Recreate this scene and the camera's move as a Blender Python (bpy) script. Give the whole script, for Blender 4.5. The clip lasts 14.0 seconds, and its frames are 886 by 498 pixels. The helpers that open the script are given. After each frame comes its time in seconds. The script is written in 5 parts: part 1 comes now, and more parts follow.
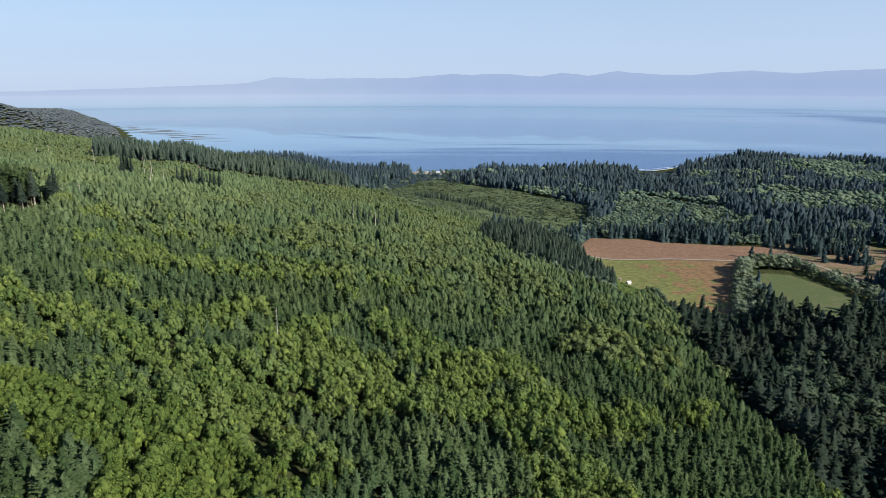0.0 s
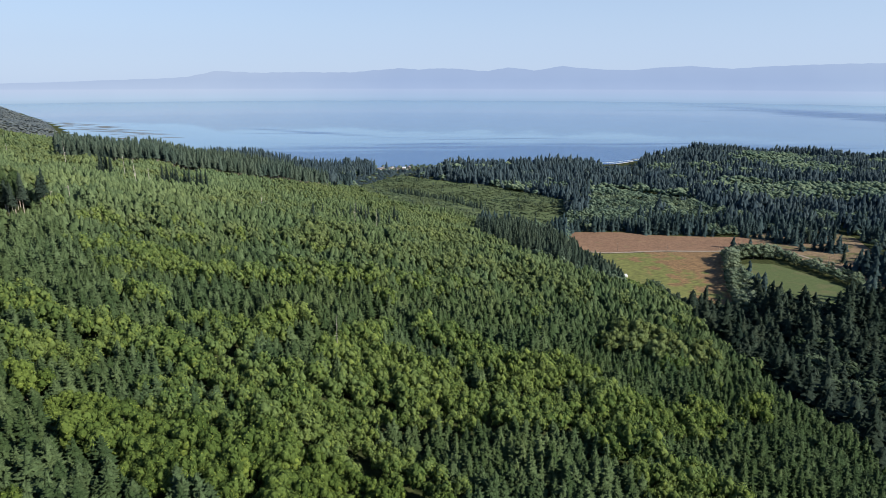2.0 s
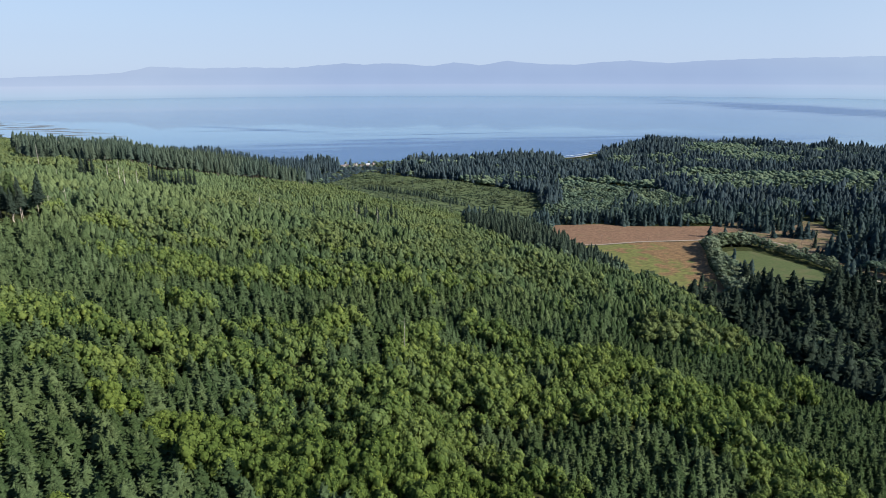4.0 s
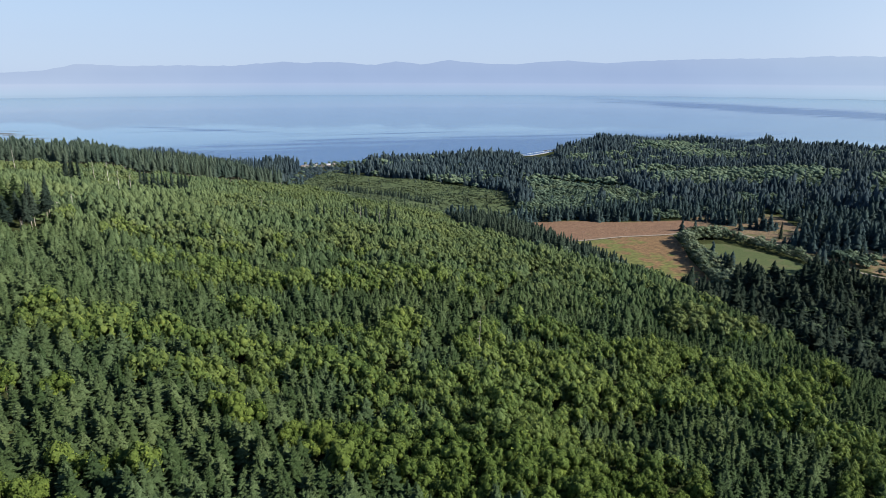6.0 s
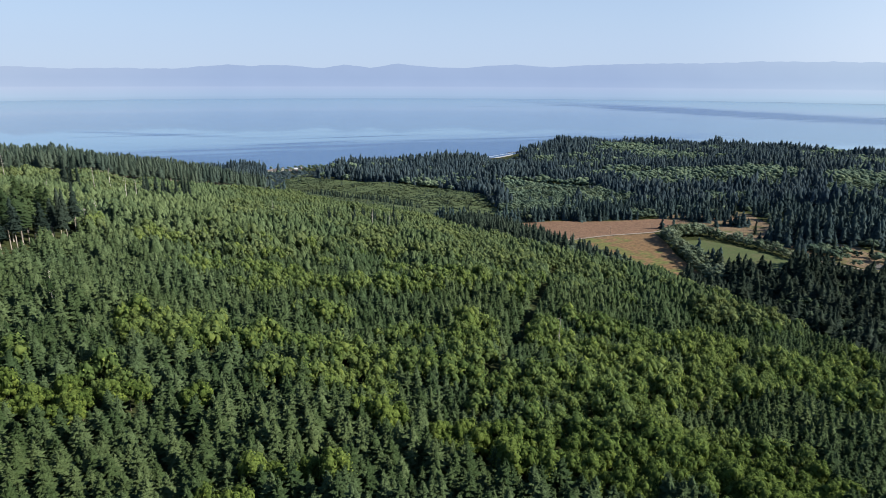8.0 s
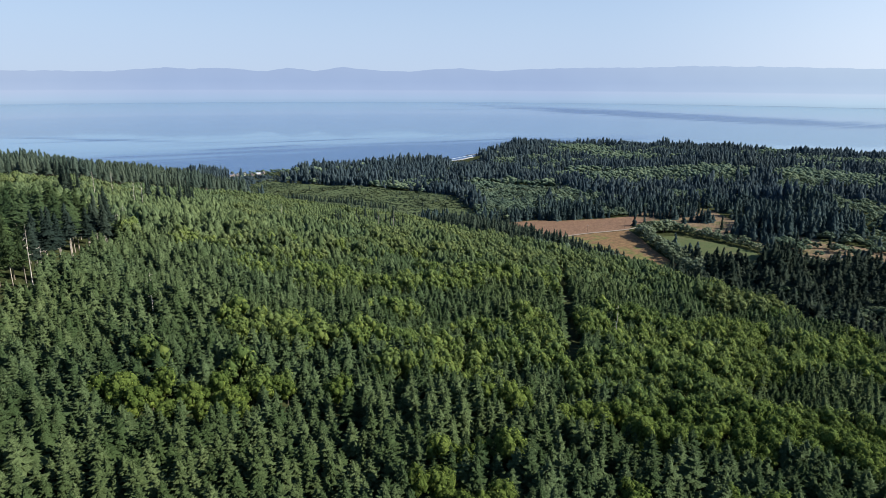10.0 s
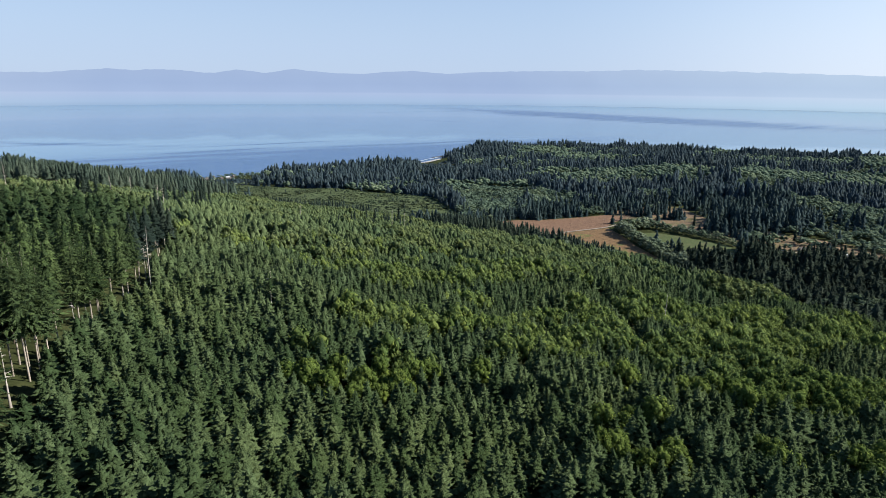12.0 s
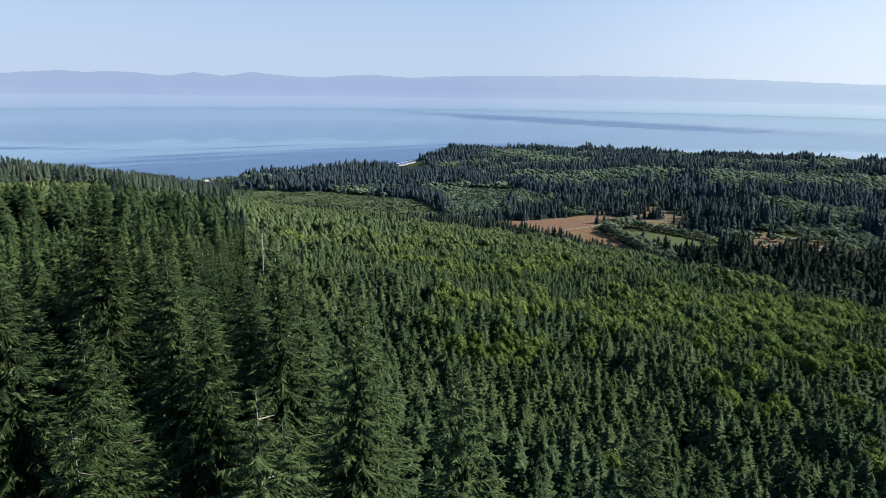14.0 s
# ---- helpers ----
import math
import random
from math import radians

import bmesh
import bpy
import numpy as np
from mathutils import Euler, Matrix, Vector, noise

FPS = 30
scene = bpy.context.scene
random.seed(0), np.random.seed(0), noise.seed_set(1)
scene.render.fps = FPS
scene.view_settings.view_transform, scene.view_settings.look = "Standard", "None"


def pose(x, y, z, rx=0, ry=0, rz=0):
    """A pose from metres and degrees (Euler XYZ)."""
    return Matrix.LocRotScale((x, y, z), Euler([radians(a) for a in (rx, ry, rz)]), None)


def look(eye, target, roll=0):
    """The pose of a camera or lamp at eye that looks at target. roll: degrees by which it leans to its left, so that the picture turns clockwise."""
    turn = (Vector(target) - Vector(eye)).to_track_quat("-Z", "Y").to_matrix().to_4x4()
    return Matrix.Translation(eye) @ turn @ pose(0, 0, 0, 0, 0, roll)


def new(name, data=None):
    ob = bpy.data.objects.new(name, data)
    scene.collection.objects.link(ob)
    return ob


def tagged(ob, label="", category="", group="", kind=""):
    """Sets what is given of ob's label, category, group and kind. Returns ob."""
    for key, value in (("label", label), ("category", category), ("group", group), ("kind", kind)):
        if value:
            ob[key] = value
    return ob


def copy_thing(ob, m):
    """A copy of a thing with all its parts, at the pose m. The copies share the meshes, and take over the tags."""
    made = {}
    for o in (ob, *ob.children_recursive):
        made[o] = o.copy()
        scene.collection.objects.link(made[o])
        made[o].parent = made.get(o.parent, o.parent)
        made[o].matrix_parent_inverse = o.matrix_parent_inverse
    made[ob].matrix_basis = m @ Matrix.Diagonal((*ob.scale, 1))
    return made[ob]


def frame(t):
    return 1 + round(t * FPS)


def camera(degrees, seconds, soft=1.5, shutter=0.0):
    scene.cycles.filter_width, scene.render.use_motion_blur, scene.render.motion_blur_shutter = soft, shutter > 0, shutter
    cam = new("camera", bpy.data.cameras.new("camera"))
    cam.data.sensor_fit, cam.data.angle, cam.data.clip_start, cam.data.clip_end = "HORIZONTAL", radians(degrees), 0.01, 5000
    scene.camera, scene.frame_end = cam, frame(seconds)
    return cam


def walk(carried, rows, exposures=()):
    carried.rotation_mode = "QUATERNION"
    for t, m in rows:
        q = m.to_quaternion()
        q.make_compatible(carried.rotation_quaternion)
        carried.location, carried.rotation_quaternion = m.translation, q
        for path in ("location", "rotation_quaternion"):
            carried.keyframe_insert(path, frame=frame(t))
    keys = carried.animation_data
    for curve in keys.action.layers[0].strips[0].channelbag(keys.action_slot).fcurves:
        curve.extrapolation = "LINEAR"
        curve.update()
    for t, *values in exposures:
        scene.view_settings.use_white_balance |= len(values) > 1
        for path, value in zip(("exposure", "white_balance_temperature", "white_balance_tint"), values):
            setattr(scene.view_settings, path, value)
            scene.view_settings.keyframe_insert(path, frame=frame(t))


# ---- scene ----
# ---------------------------------------------------------------- camera
cam = camera(71.2, 14.0, 0.5)
PATH = [
    (0, (-0.955, 1.187, 162.025), (-0.937, 3.121, 161.514), 0.0),
    (0.5, (-13.368, 4.48, 161.921), (-13.312, 6.412, 161.407), 0.0),
    (1, (-25.347, 7.754, 161.856), (-25.249, 9.683, 161.338), 0.0),
    (1.5, (-37.194, 11.178, 161.761), (-37.047, 13.103, 161.239), 0.1),
    (2, (-49.166, 14.766, 161.646), (-48.97, 16.686, 161.119), 0.1),
    (2.5, (-60.881, 18.216, 161.549), (-60.626, 20.127, 161.019), 0.1),
    (3, (-72.168, 21.183, 161.528), (-71.873, 23.087, 160.994), -0.0),
    (5.5, (-132.097, 33.868, 162.273), (-131.582, 35.722, 161.728), 0.0),
    (6, (-144.798, 37.622, 162.272), (-144.235, 39.462, 161.728), 0.1),
    (6.5, (-157.378, 41.585, 162.127), (-156.78, 43.414, 161.584), 0.2),
    (7, (-169.817, 45.645, 161.865), (-169.177, 47.462, 161.326), 0.2),
    (9.5, (-228.712, 62.393, 160.625), (-227.855, 64.122, 160.099), 0.3),
    (10, (-240.968, 65.051, 160.831), (-240.072, 66.761, 160.309), 0.3),
    (10.5, (-253.38, 67.744, 160.992), (-252.45, 69.436, 160.472), 0.4),
    (11, (-266.04, 70.655, 161.169), (-265.078, 72.331, 160.652), 0.4),
    (11.5, (-278.618, 73.624, 161.589), (-277.627, 75.283, 161.072), 0.4),
    (12, (-291.549, 76.541, 161.864), (-290.508, 78.17, 161.35), 0.5),
    (12.5, (-304.4, 79.342, 162.006), (-303.318, 80.945, 161.495), 0.4),
    (13, (-317.374, 82.005, 162.12), (-316.261, 83.587, 161.611), 0.5),
    (13.5, (-329.9, 84.646, 162.168), (-328.769, 86.216, 161.661), 0.5),
    (14, (-340.49, 86.569, 162.25), (-339.334, 88.123, 161.749), 0.8),
]
walk(cam, [(t, look(eye, target, roll)) for t, eye, target, roll in PATH], [(0.0, 1.0, 6500.0, 10.0), (14.0, 1.0, 6500.0, 10.0)])

# ---------------------------------------------------------------- world, sun
SUN_AZ, SUN_EL = 122.0, 32.0
world = bpy.data.worlds.new("world")
scene.world = world
world.use_nodes = True
wn = world.node_tree
wn.nodes.clear()
sky = wn.nodes.new("ShaderNodeTexSky")
sky.sky_type = "NISHITA"
sky.sun_disc = False
sky.sun_elevation, sky.sun_rotation = radians(SUN_EL), radians(SUN_AZ)
sky.air_density, sky.dust_density, sky.ozone_density = 1.0, 0.3, 6.0
sky_back = wn.nodes.new("ShaderNodeBackground")
sky_back.inputs["Strength"].default_value = 0.07
sky_out = wn.nodes.new("ShaderNodeOutputWorld")
haze = wn.nodes.new("ShaderNodeMix")
haze.data_type = "RGBA"
# the haze is brighter and whiter on the sun's side
sunward = wn.nodes.new("ShaderNodeVectorMath")
sunward.operation = "DOT_PRODUCT"
sunward.inputs[1].default_value = (math.sin(radians(SUN_AZ)), math.cos(radians(SUN_AZ)), 0)
bright_side = wn.nodes.new("ShaderNodeMapRange")
bright_side.interpolation_type = "SMOOTHSTEP"
bright_side.inputs["From Min"].default_value, bright_side.inputs["From Max"].default_value = 0.12, 0.80
haze_tint = wn.nodes.new("ShaderNodeMix")
haze_tint.data_type = "RGBA"
haze_tint.inputs[6].default_value, haze_tint.inputs[7].default_value = (3.70, 4.66, 6.30, 1), (5.85, 6.55, 7.7, 1)   # pale sea haze, thick near the horizon
way_up = wn.nodes.new("ShaderNodeSeparateXYZ")
sky_way = wn.nodes.new("ShaderNodeTexCoord").outputs["Generated"]
wn.links.new(sky_way, way_up.inputs[0])
wn.links.new(sky_way, sunward.inputs[0])
wn.links.new(sunward.outputs["Value"], bright_side.inputs["Value"])
wn.links.new(bright_side.outputs[0], haze_tint.inputs[0])
wn.links.new(haze_tint.outputs[2], haze.inputs[7])
thick = wn.nodes.new("ShaderNodeMapRange")
for key, value in (("From Min", 0.05), ("From Max", 0.40), ("To Min", 0.88), ("To Max", 0.0)):
    thick.inputs[key].default_value = value
wn.links.new(way_up.outputs["Z"], thick.inputs["Value"])
wn.links.new(thick.outputs[0], haze.inputs[0])
wn.links.new(sky.outputs[0], haze.inputs[6])
wn.links.new(haze.outputs[2], sky_back.inputs["Color"])
wn.links.new(sky_back.outputs[0], sky_out.inputs["Surface"])

sun_way = Vector((math.sin(radians(SUN_AZ)) * math.cos(radians(SUN_EL)), math.cos(radians(SUN_AZ)) * math.cos(radians(SUN_EL)), math.sin(radians(SUN_EL))))
sun = new("sun", bpy.data.lights.new("sun", "SUN"))
sun.data.energy, sun.data.angle, sun.data.color = 4.5, radians(0.5), (1.0, 0.94, 0.84)
sun.matrix_world = look(sun_way * 600, (0, 0, 0))

# ---------------------------------------------------------------- materials
def material(name, rough=0.8, spec=0.3):
    m = bpy.data.materials.new(name)
    m.use_nodes = True
    b = m.node_tree.nodes["Principled BSDF"]
    b.inputs["Roughness"].default_value = rough
    b.inputs["Specular IOR Level"].default_value = spec
    return m, m.node_tree, b


def node(tree, kind, **values):
    n = tree.nodes.new(kind)
    for key, value in values.items():
        n.inputs[key].default_value = value
    return n


def ramp(tree, source, stops):
    r = tree.nodes.new("ShaderNodeValToRGB")
    e = r.color_ramp.elements
    while len(e) < len(stops):
        e.new(0.5)
    for el, (at, col) in zip(e, stops):
        el.position, el.color = at, (*col, 1)
    tree.links.new(source, r.inputs[0])
    return r.outputs[0]


def mixed(tree, fac, a, b, blend="MIX"):
    n = tree.nodes.new("ShaderNodeMix")
    n.data_type, n.blend_type = "RGBA", blend
    if isinstance(fac, float):
        n.inputs[0].default_value = fac
    else:
        tree.links.new(fac, n.inputs[0])
    for sock, val in ((n.inputs[6], a), (n.inputs[7], b)):
        if isinstance(val, tuple):
            sock.default_value = (*val, 1)
        else:
            tree.links.new(val, sock)
    return n.outputs[2]


def noise_at(tree, scale, detail=3.0, stretch=(1, 1, 1), turn=0.0):
    co = tree.nodes.new("ShaderNodeNewGeometry").outputs["Position"]
    mp = tree.nodes.new("ShaderNodeMapping")
    mp.inputs["Scale"].default_value = stretch
    mp.inputs["Rotation"].default_value = (0, 0, turn)
    tree.links.new(co, mp.inputs[0])
    n = node(tree, "ShaderNodeTexNoise", Scale=scale, Detail=detail)
    tree.links.new(mp.outputs[0], n.inputs["Vector"])
    return n.outputs["Fac"]


def bumped(tree, bsdf, height, strength, distance):
    b = node(tree, "ShaderNodeBump", Strength=strength, Distance=distance)
    tree.links.new(height, b.inputs["Height"])
    tree.links.new(b.outputs[0], bsdf.inputs["Normal"])


def foliage(name, low, high, single, glow_through=0.25, lit_tips=None, relief=0.8, grain=1.0):
    """Leaf material; the tone runs tree by tree, a fine noise breaks it up, some light passes through."""
    m, t, b = material(name, 0.85, 0.05)
    if single:
        tone = t.nodes.new("ShaderNodeObjectInfo").outputs["Random"]
    else:
        at = t.nodes.new("ShaderNodeAttribute")
        at.attribute_name = "tone"
        tone = at.outputs["Fac"]
    col = ramp(t, tone, [(0.0, low), (1.0, high)])
    n = noise_at(t, 1.3, 4.0, (1, 1, grain))
    shade = ramp(t, n, [(0.30, (0.74, 0.76, 0.72)), (0.72, (1.24, 1.22, 1.2))])
    col = mixed(t, 1.0, col, shade, "MULTIPLY")
    wide = ramp(t, noise_at(t, 0.02, 2.0), [(0.35, (0.86, 0.92, 1.08)), (0.7, (1.12, 1.08, 1.09))])
    col = mixed(t, 1.0, col, wide, "MULTIPLY")
    # random blades take a brighter tone: pale tips and painted sunlit sprays
    if lit_tips:
        rnd = t.nodes.new("ShaderNodeNewGeometry").outputs["Random Per Island"]
        f = ramp(t, rnd, [(0.60, (0, 0, 0)), (1.0, (0.75, 0.75, 0.75))])
        col = mixed(t, f, col, lit_tips)
    t.links.new(col, b.inputs["Base Color"])
    bumped(t, b, noise_at(t, 1.9, 4.0, (1, 1, grain)), 0.9, relief)
    tr = t.nodes.new("ShaderNodeBsdfTranslucent")
    t.links.new(col, tr.inputs["Color"])
    mx = t.nodes.new("ShaderNodeMixShader")
    mx.inputs[0].default_value = glow_through
    t.links.new(b.outputs[0], mx.inputs[1])
    t.links.new(tr.outputs[0], mx.inputs[2])
    t.links.new(mx.outputs[0], t.nodes["Material Output"].inputs["Surface"])
    return m


def plain(name, low, high, scale, rough=0.8, bump=0.0, stretch=(1, 1, 1), spec=0.3):
    m, t, b = material(name, rough, spec)
    n = noise_at(t, scale, 5.0, stretch)
    wide = ramp(t, noise_at(t, scale * 0.13, 2.0, stretch), [(0.3, (0.8, 0.8, 0.8)), (0.7, (1.15, 1.15, 1.15))])
    t.links.new(mixed(t, 1.0, ramp(t, n, [(0.3, low), (0.7, high)]), wide, "MULTIPLY"), b.inputs["Base Color"])
    if bump:
        bumped(t, b, n, 0.6, bump)
    return m


SPRUCE = ((0.017, 0.032, 0.012), (0.054, 0.080, 0.031))
YOUNG = ((0.034, 0.056, 0.021), (0.112, 0.150, 0.065))
ALDER = ((0.085, 0.128, 0.034), (0.180, 0.232, 0.078))
# needles tinted blue to paint haze over the far woods
DARK_HAZED = ((0.023, 0.041, 0.040), (0.060, 0.091, 0.085))
WILLOW = ((0.105, 0.145, 0.085), (0.195, 0.235, 0.145))
spruce_leaf = foliage("spruce_needles", *SPRUCE, True, 0.03, (0.078, 0.118, 0.040), relief=0.35, grain=2.6)
# near spruces: sunlit sprays and dark gaps are put into the tones
near_leaf = foliage("near_spruce_needles", (0.014, 0.027, 0.009), (0.050, 0.077, 0.030), True, 0.04, (0.118, 0.166, 0.064), relief=0.35, grain=2.6)
# nearest young conifers: shade between them is put into darker needles
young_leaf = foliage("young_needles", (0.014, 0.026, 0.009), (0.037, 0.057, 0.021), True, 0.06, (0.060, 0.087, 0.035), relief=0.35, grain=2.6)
alder_leaf = foliage("alder_leaves", (0.064, 0.099, 0.022), (0.122, 0.168, 0.039), True, 0.38, (0.210, 0.268, 0.055), 0.4)
willow_leaf = foliage("willow_leaves", *WILLOW, True, 0.3)
spruce_far = foliage("spruce_needles_wood", *SPRUCE, False, 0.06, relief=0.35, grain=2.6)
young_far = foliage("young_needles_wood", *YOUNG, False, 0.05, relief=0.35, grain=2.6)
alder_far = foliage("alder_leaves_wood", *ALDER, False, 0.38, (0.192, 0.242, 0.058), 0.4)
# near valley wood: shade is put into these darker needles
deep_far = foliage("shaded_needles_wood", (0.012, 0.022, 0.015), (0.035, 0.049, 0.032), False, 0.08, relief=0.35, grain=2.6)
# far woods: haze over distance is put into these three blue-grey colours
coast_hazed = foliage("coast_needles_hazed", (0.030, 0.049, 0.054), (0.066, 0.094, 0.098), False, 0.30, relief=0.35, grain=2.6)
dark_hazed = foliage("dark_needles_hazed", *DARK_HAZED, False, 0.30, relief=0.35, grain=2.6)
broad_hazed = foliage("broadleaf_leaves_hazed", (0.080, 0.122, 0.080), (0.186, 0.244, 0.150), False, 0.35)
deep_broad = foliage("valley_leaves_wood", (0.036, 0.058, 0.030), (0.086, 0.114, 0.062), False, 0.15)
ridge_far = foliage("ridge_needles_wood", (0.031, 0.047, 0.033), (0.066, 0.089, 0.062), False, 0.08, relief=0.35, grain=2.6)
belt_far = foliage("belt_needles_wood", (0.019, 0.031, 0.022), (0.050, 0.070, 0.047), False, 0.06, relief=0.35, grain=2.6)
lone_leaf = foliage("lone_needles", (0.017, 0.028, 0.020), (0.041, 0.058, 0.041), True, 0.06, relief=0.35, grain=2.6)
# headland: haze is put into the grey-blue leaf colour
hazy_far = foliage("headland_leaves_hazed", (0.085, 0.104, 0.110), (0.135, 0.155, 0.152), False, 0.3)
scrub_far = foliage("scrub_leaves_wood", (0.068, 0.096, 0.048), (0.106, 0.134, 0.070), False, 0.35)
# upper slope alder: a greyer copy with haze put into its leaves
upper_hazed = foliage("upper_alder_leaves_hazed", (0.076, 0.110, 0.040), (0.150, 0.188, 0.080), False, 0.38, (0.165, 0.205, 0.070), 0.4)
bark = plain("bark", (0.09, 0.07, 0.055), (0.22, 0.19, 0.15), 2.0, 0.9, 0.03, (1, 1, 0.2))
pale_bark = plain("pale_bark", (0.17, 0.145, 0.12), (0.34, 0.30, 0.255), 1.5, 0.9, 0.03, (1, 1, 0.2))
edge_bark = plain("edge_bark", (0.19, 0.165, 0.135), (0.38, 0.34, 0.29), 1.5, 0.9, 0.03, (1, 1, 0.2))
# near-black colour that paints the shade between the boughs
inner_shade = plain("inner_shade", (0.008, 0.011, 0.005), (0.022, 0.027, 0.013), 2.0, 0.95, 0.05, (1, 1, 0.6), 0.02)
dead_wood = plain("dead_wood", (0.28, 0.255, 0.225), (0.50, 0.465, 0.415), 1.5, 0.85, 0.02, (1, 1, 0.15))
duff = plain("forest_floor", (0.022, 0.030, 0.012), (0.058, 0.066, 0.028), 0.35, 0.95, 0.3, (1, 1, 1), 0.02)
brush_floor = plain("brush_floor", (0.064, 0.090, 0.043), (0.098, 0.122, 0.060), 0.22, 0.95, 0.4, (1, 1, 1), 0.02)
soil = plain("bare_soil", (0.20, 0.14, 0.09), (0.34, 0.26, 0.18), 0.3, 0.95, 0.1)
gravel = plain("gravel_road", (0.19, 0.16, 0.125), (0.30, 0.255, 0.205), 1.2, 0.95, 0.03)
sand = plain("beach_sand", (0.40, 0.37, 0.33), (0.58, 0.55, 0.50), 0.3, 0.9, 0.05)


def field_material(name, brown, tan, green, share, lean=0.0, tussock=1.0):
    m, t, b = material(name, 0.95, 0.1)
    base = ramp(t, noise_at(t, 0.6, 6.0), [(0.3, brown), (0.7, tan)])
    sep = t.nodes.new("ShaderNodeSeparateXYZ")
    t.links.new(t.nodes.new("ShaderNodeNewGeometry").outputs["Position"], sep.inputs[0])
    across = node(t, "ShaderNodeMapRange", **{"From Min": 170.0, "From Max": 300.0, "To Min": -lean, "To Max": lean})
    t.links.new(sep.outputs["X"], across.inputs["Value"])
    both = t.nodes.new("ShaderNodeMath")
    t.links.new(noise_at(t, 0.06, 6.0), both.inputs[0])
    t.links.new(across.outputs[0], both.inputs[1])
    where = ramp(t, both.outputs[0], [(share - 0.05, (1, 1, 1)), (share + 0.08, (0, 0, 0))])
    col = mixed(t, where, base, green)
    streak = ramp(t, noise_at(t, 0.22, 6.0, (1, 2.2, 1), 0.3), [(0.3, (0.62, 0.64, 0.62)), (0.5, (0.95, 0.95, 0.95)), (0.7, (1.34, 1.32, 1.2))])
    t.links.new(mixed(t, tussock, col, streak, "MULTIPLY"), b.inputs["Base Color"])
    bumped(t, b, noise_at(t, 1.2, 5.0), 0.8, 0.25)
    return m


bracken = field_material("dry_bracken", (0.130, 0.077, 0.050), (0.215, 0.136, 0.092), (0.17, 0.13, 0.075), 0.30, 0.0, 0.7)
rough_grass = field_material("rough_grass", (0.135, 0.082, 0.046), (0.205, 0.135, 0.072), (0.122, 0.130, 0.046), 0.47, 0.26)
dry_grass = field_material("dry_grass", (0.125, 0.088, 0.055), (0.215, 0.158, 0.105), (0.10, 0.098, 0.045), 0.42)
mown = field_material("mown_grass", (0.064, 0.086, 0.034), (0.080, 0.102, 0.043), (0.094, 0.100, 0.048), 0.40, 0.0, 0.3)

# sea: water colour with painted haze, wind lanes of rougher water, small waves
sea_mat, st, sb = material("sea_water", 0.2, 0.5)
def breeze(cx, cy, long, wide, turn):
    """A soft-edged patch of wind on the water."""
    mp = st.nodes.new("ShaderNodeMapping")
    mp.vector_type = "TEXTURE"
    mp.inputs["Location"].default_value = (cx, cy, 0)
    mp.inputs["Rotation"].default_value = (0, 0, turn)
    mp.inputs["Scale"].default_value = (long, wide, 4000)
    st.links.new(st.nodes.new("ShaderNodeNewGeometry").outputs["Position"], mp.inputs[0])
    gr = st.nodes.new("ShaderNodeTexGradient")
    gr.gradient_type = "SPHERICAL"
    st.links.new(mp.outputs[0], gr.inputs[0])
    return gr.outputs["Fac"]


def total(*sources):
    out = sources[0]
    for q in sources[1:]:
        n = st.nodes.new("ShaderNodeMath")
        st.links.new(out, n.inputs[0])
        st.links.new(q, n.inputs[1])
        out = n.outputs[0]
    return out


SLICKS = [(1300, 2630, 360, 40, -0.97), (1700, 2250, 420, 46, -0.95), (330, 1990, 330, 22, 0.0), (110, 1870, 260, 20, 0.05), (700, 1800, 420, 24, -0.08), (1500, 3300, 700, 40, -0.15), (-350, 2300, 500, 60, -0.6)]
lanes = ramp(st, noise_at(st, 0.0075, 6.0, (0.09, 1.0, 1), 0.07), [(0.60, (0, 0, 0)), (0.67, (0.35, 0.35, 0.35))])
wisps = ramp(st, noise_at(st, 0.004, 6.0, (0.25, 1.2, 1), -0.10), [(0.35, (0, 0, 0)), (0.70, (0.5, 0.5, 0.5))])
chop = ramp(st, noise_at(st, 0.02, 6.0, (0.14, 1.0, 1), 0.0), [(0.30, (0, 0, 0)), (0.80, (0.85, 0.85, 0.85))])
fine_lanes = ramp(st, noise_at(st, 0.016, 4.0, (0.05, 1.0, 1), -0.10), [(0.63, (0, 0, 0)), (0.70, (0.40, 0.40, 0.40))])
broad = total(breeze(-60, 1380, 1700, 1000, 0.12), breeze(-60, 1380, 1500, 620, 0.12), breeze(2250, 2400, 2100, 520, -1.30), breeze(2250, 2400, 1900, 320, -1.30), breeze(900, 1600, 900, 260, 0.1))
thin = total(fine_lanes, lanes, *[breeze(cx, cy, long, wide, turn) for cx, cy, long, wide, turn in SLICKS])
wind = mixed(st, 1.0, mixed(st, 0.4, mixed(st, 1.0, broad, thin, "ADD"), wisps, "ADD"), chop, "SUBTRACT")
wind = ramp(st, wind, [(0.0, (0, 0, 0)), (0.40, (0.35, 0.35, 0.35)), (1.1, (1, 1, 1))])
# pale calm water stands in for haze, dark lanes for their dimmer reflection
st.links.new(ramp(st, wind, [(0.0, (0.090, 0.200, 0.310)), (1.0, (0.010, 0.068, 0.185))]), sb.inputs["Base Color"])
st.links.new(ramp(st, wind, [(0.0, (0.02, 0.02, 0.02)), (1.0, (0.18, 0.18, 0.18))]), sb.inputs["Roughness"])
sb.inputs["IOR"].default_value = 1.33
ripple = node(st, "ShaderNodeBump", Distance=0.8)
st.links.new(noise_at(st, 0.09, 6.0, (0.6, 1.4, 1)), ripple.inputs["Height"])
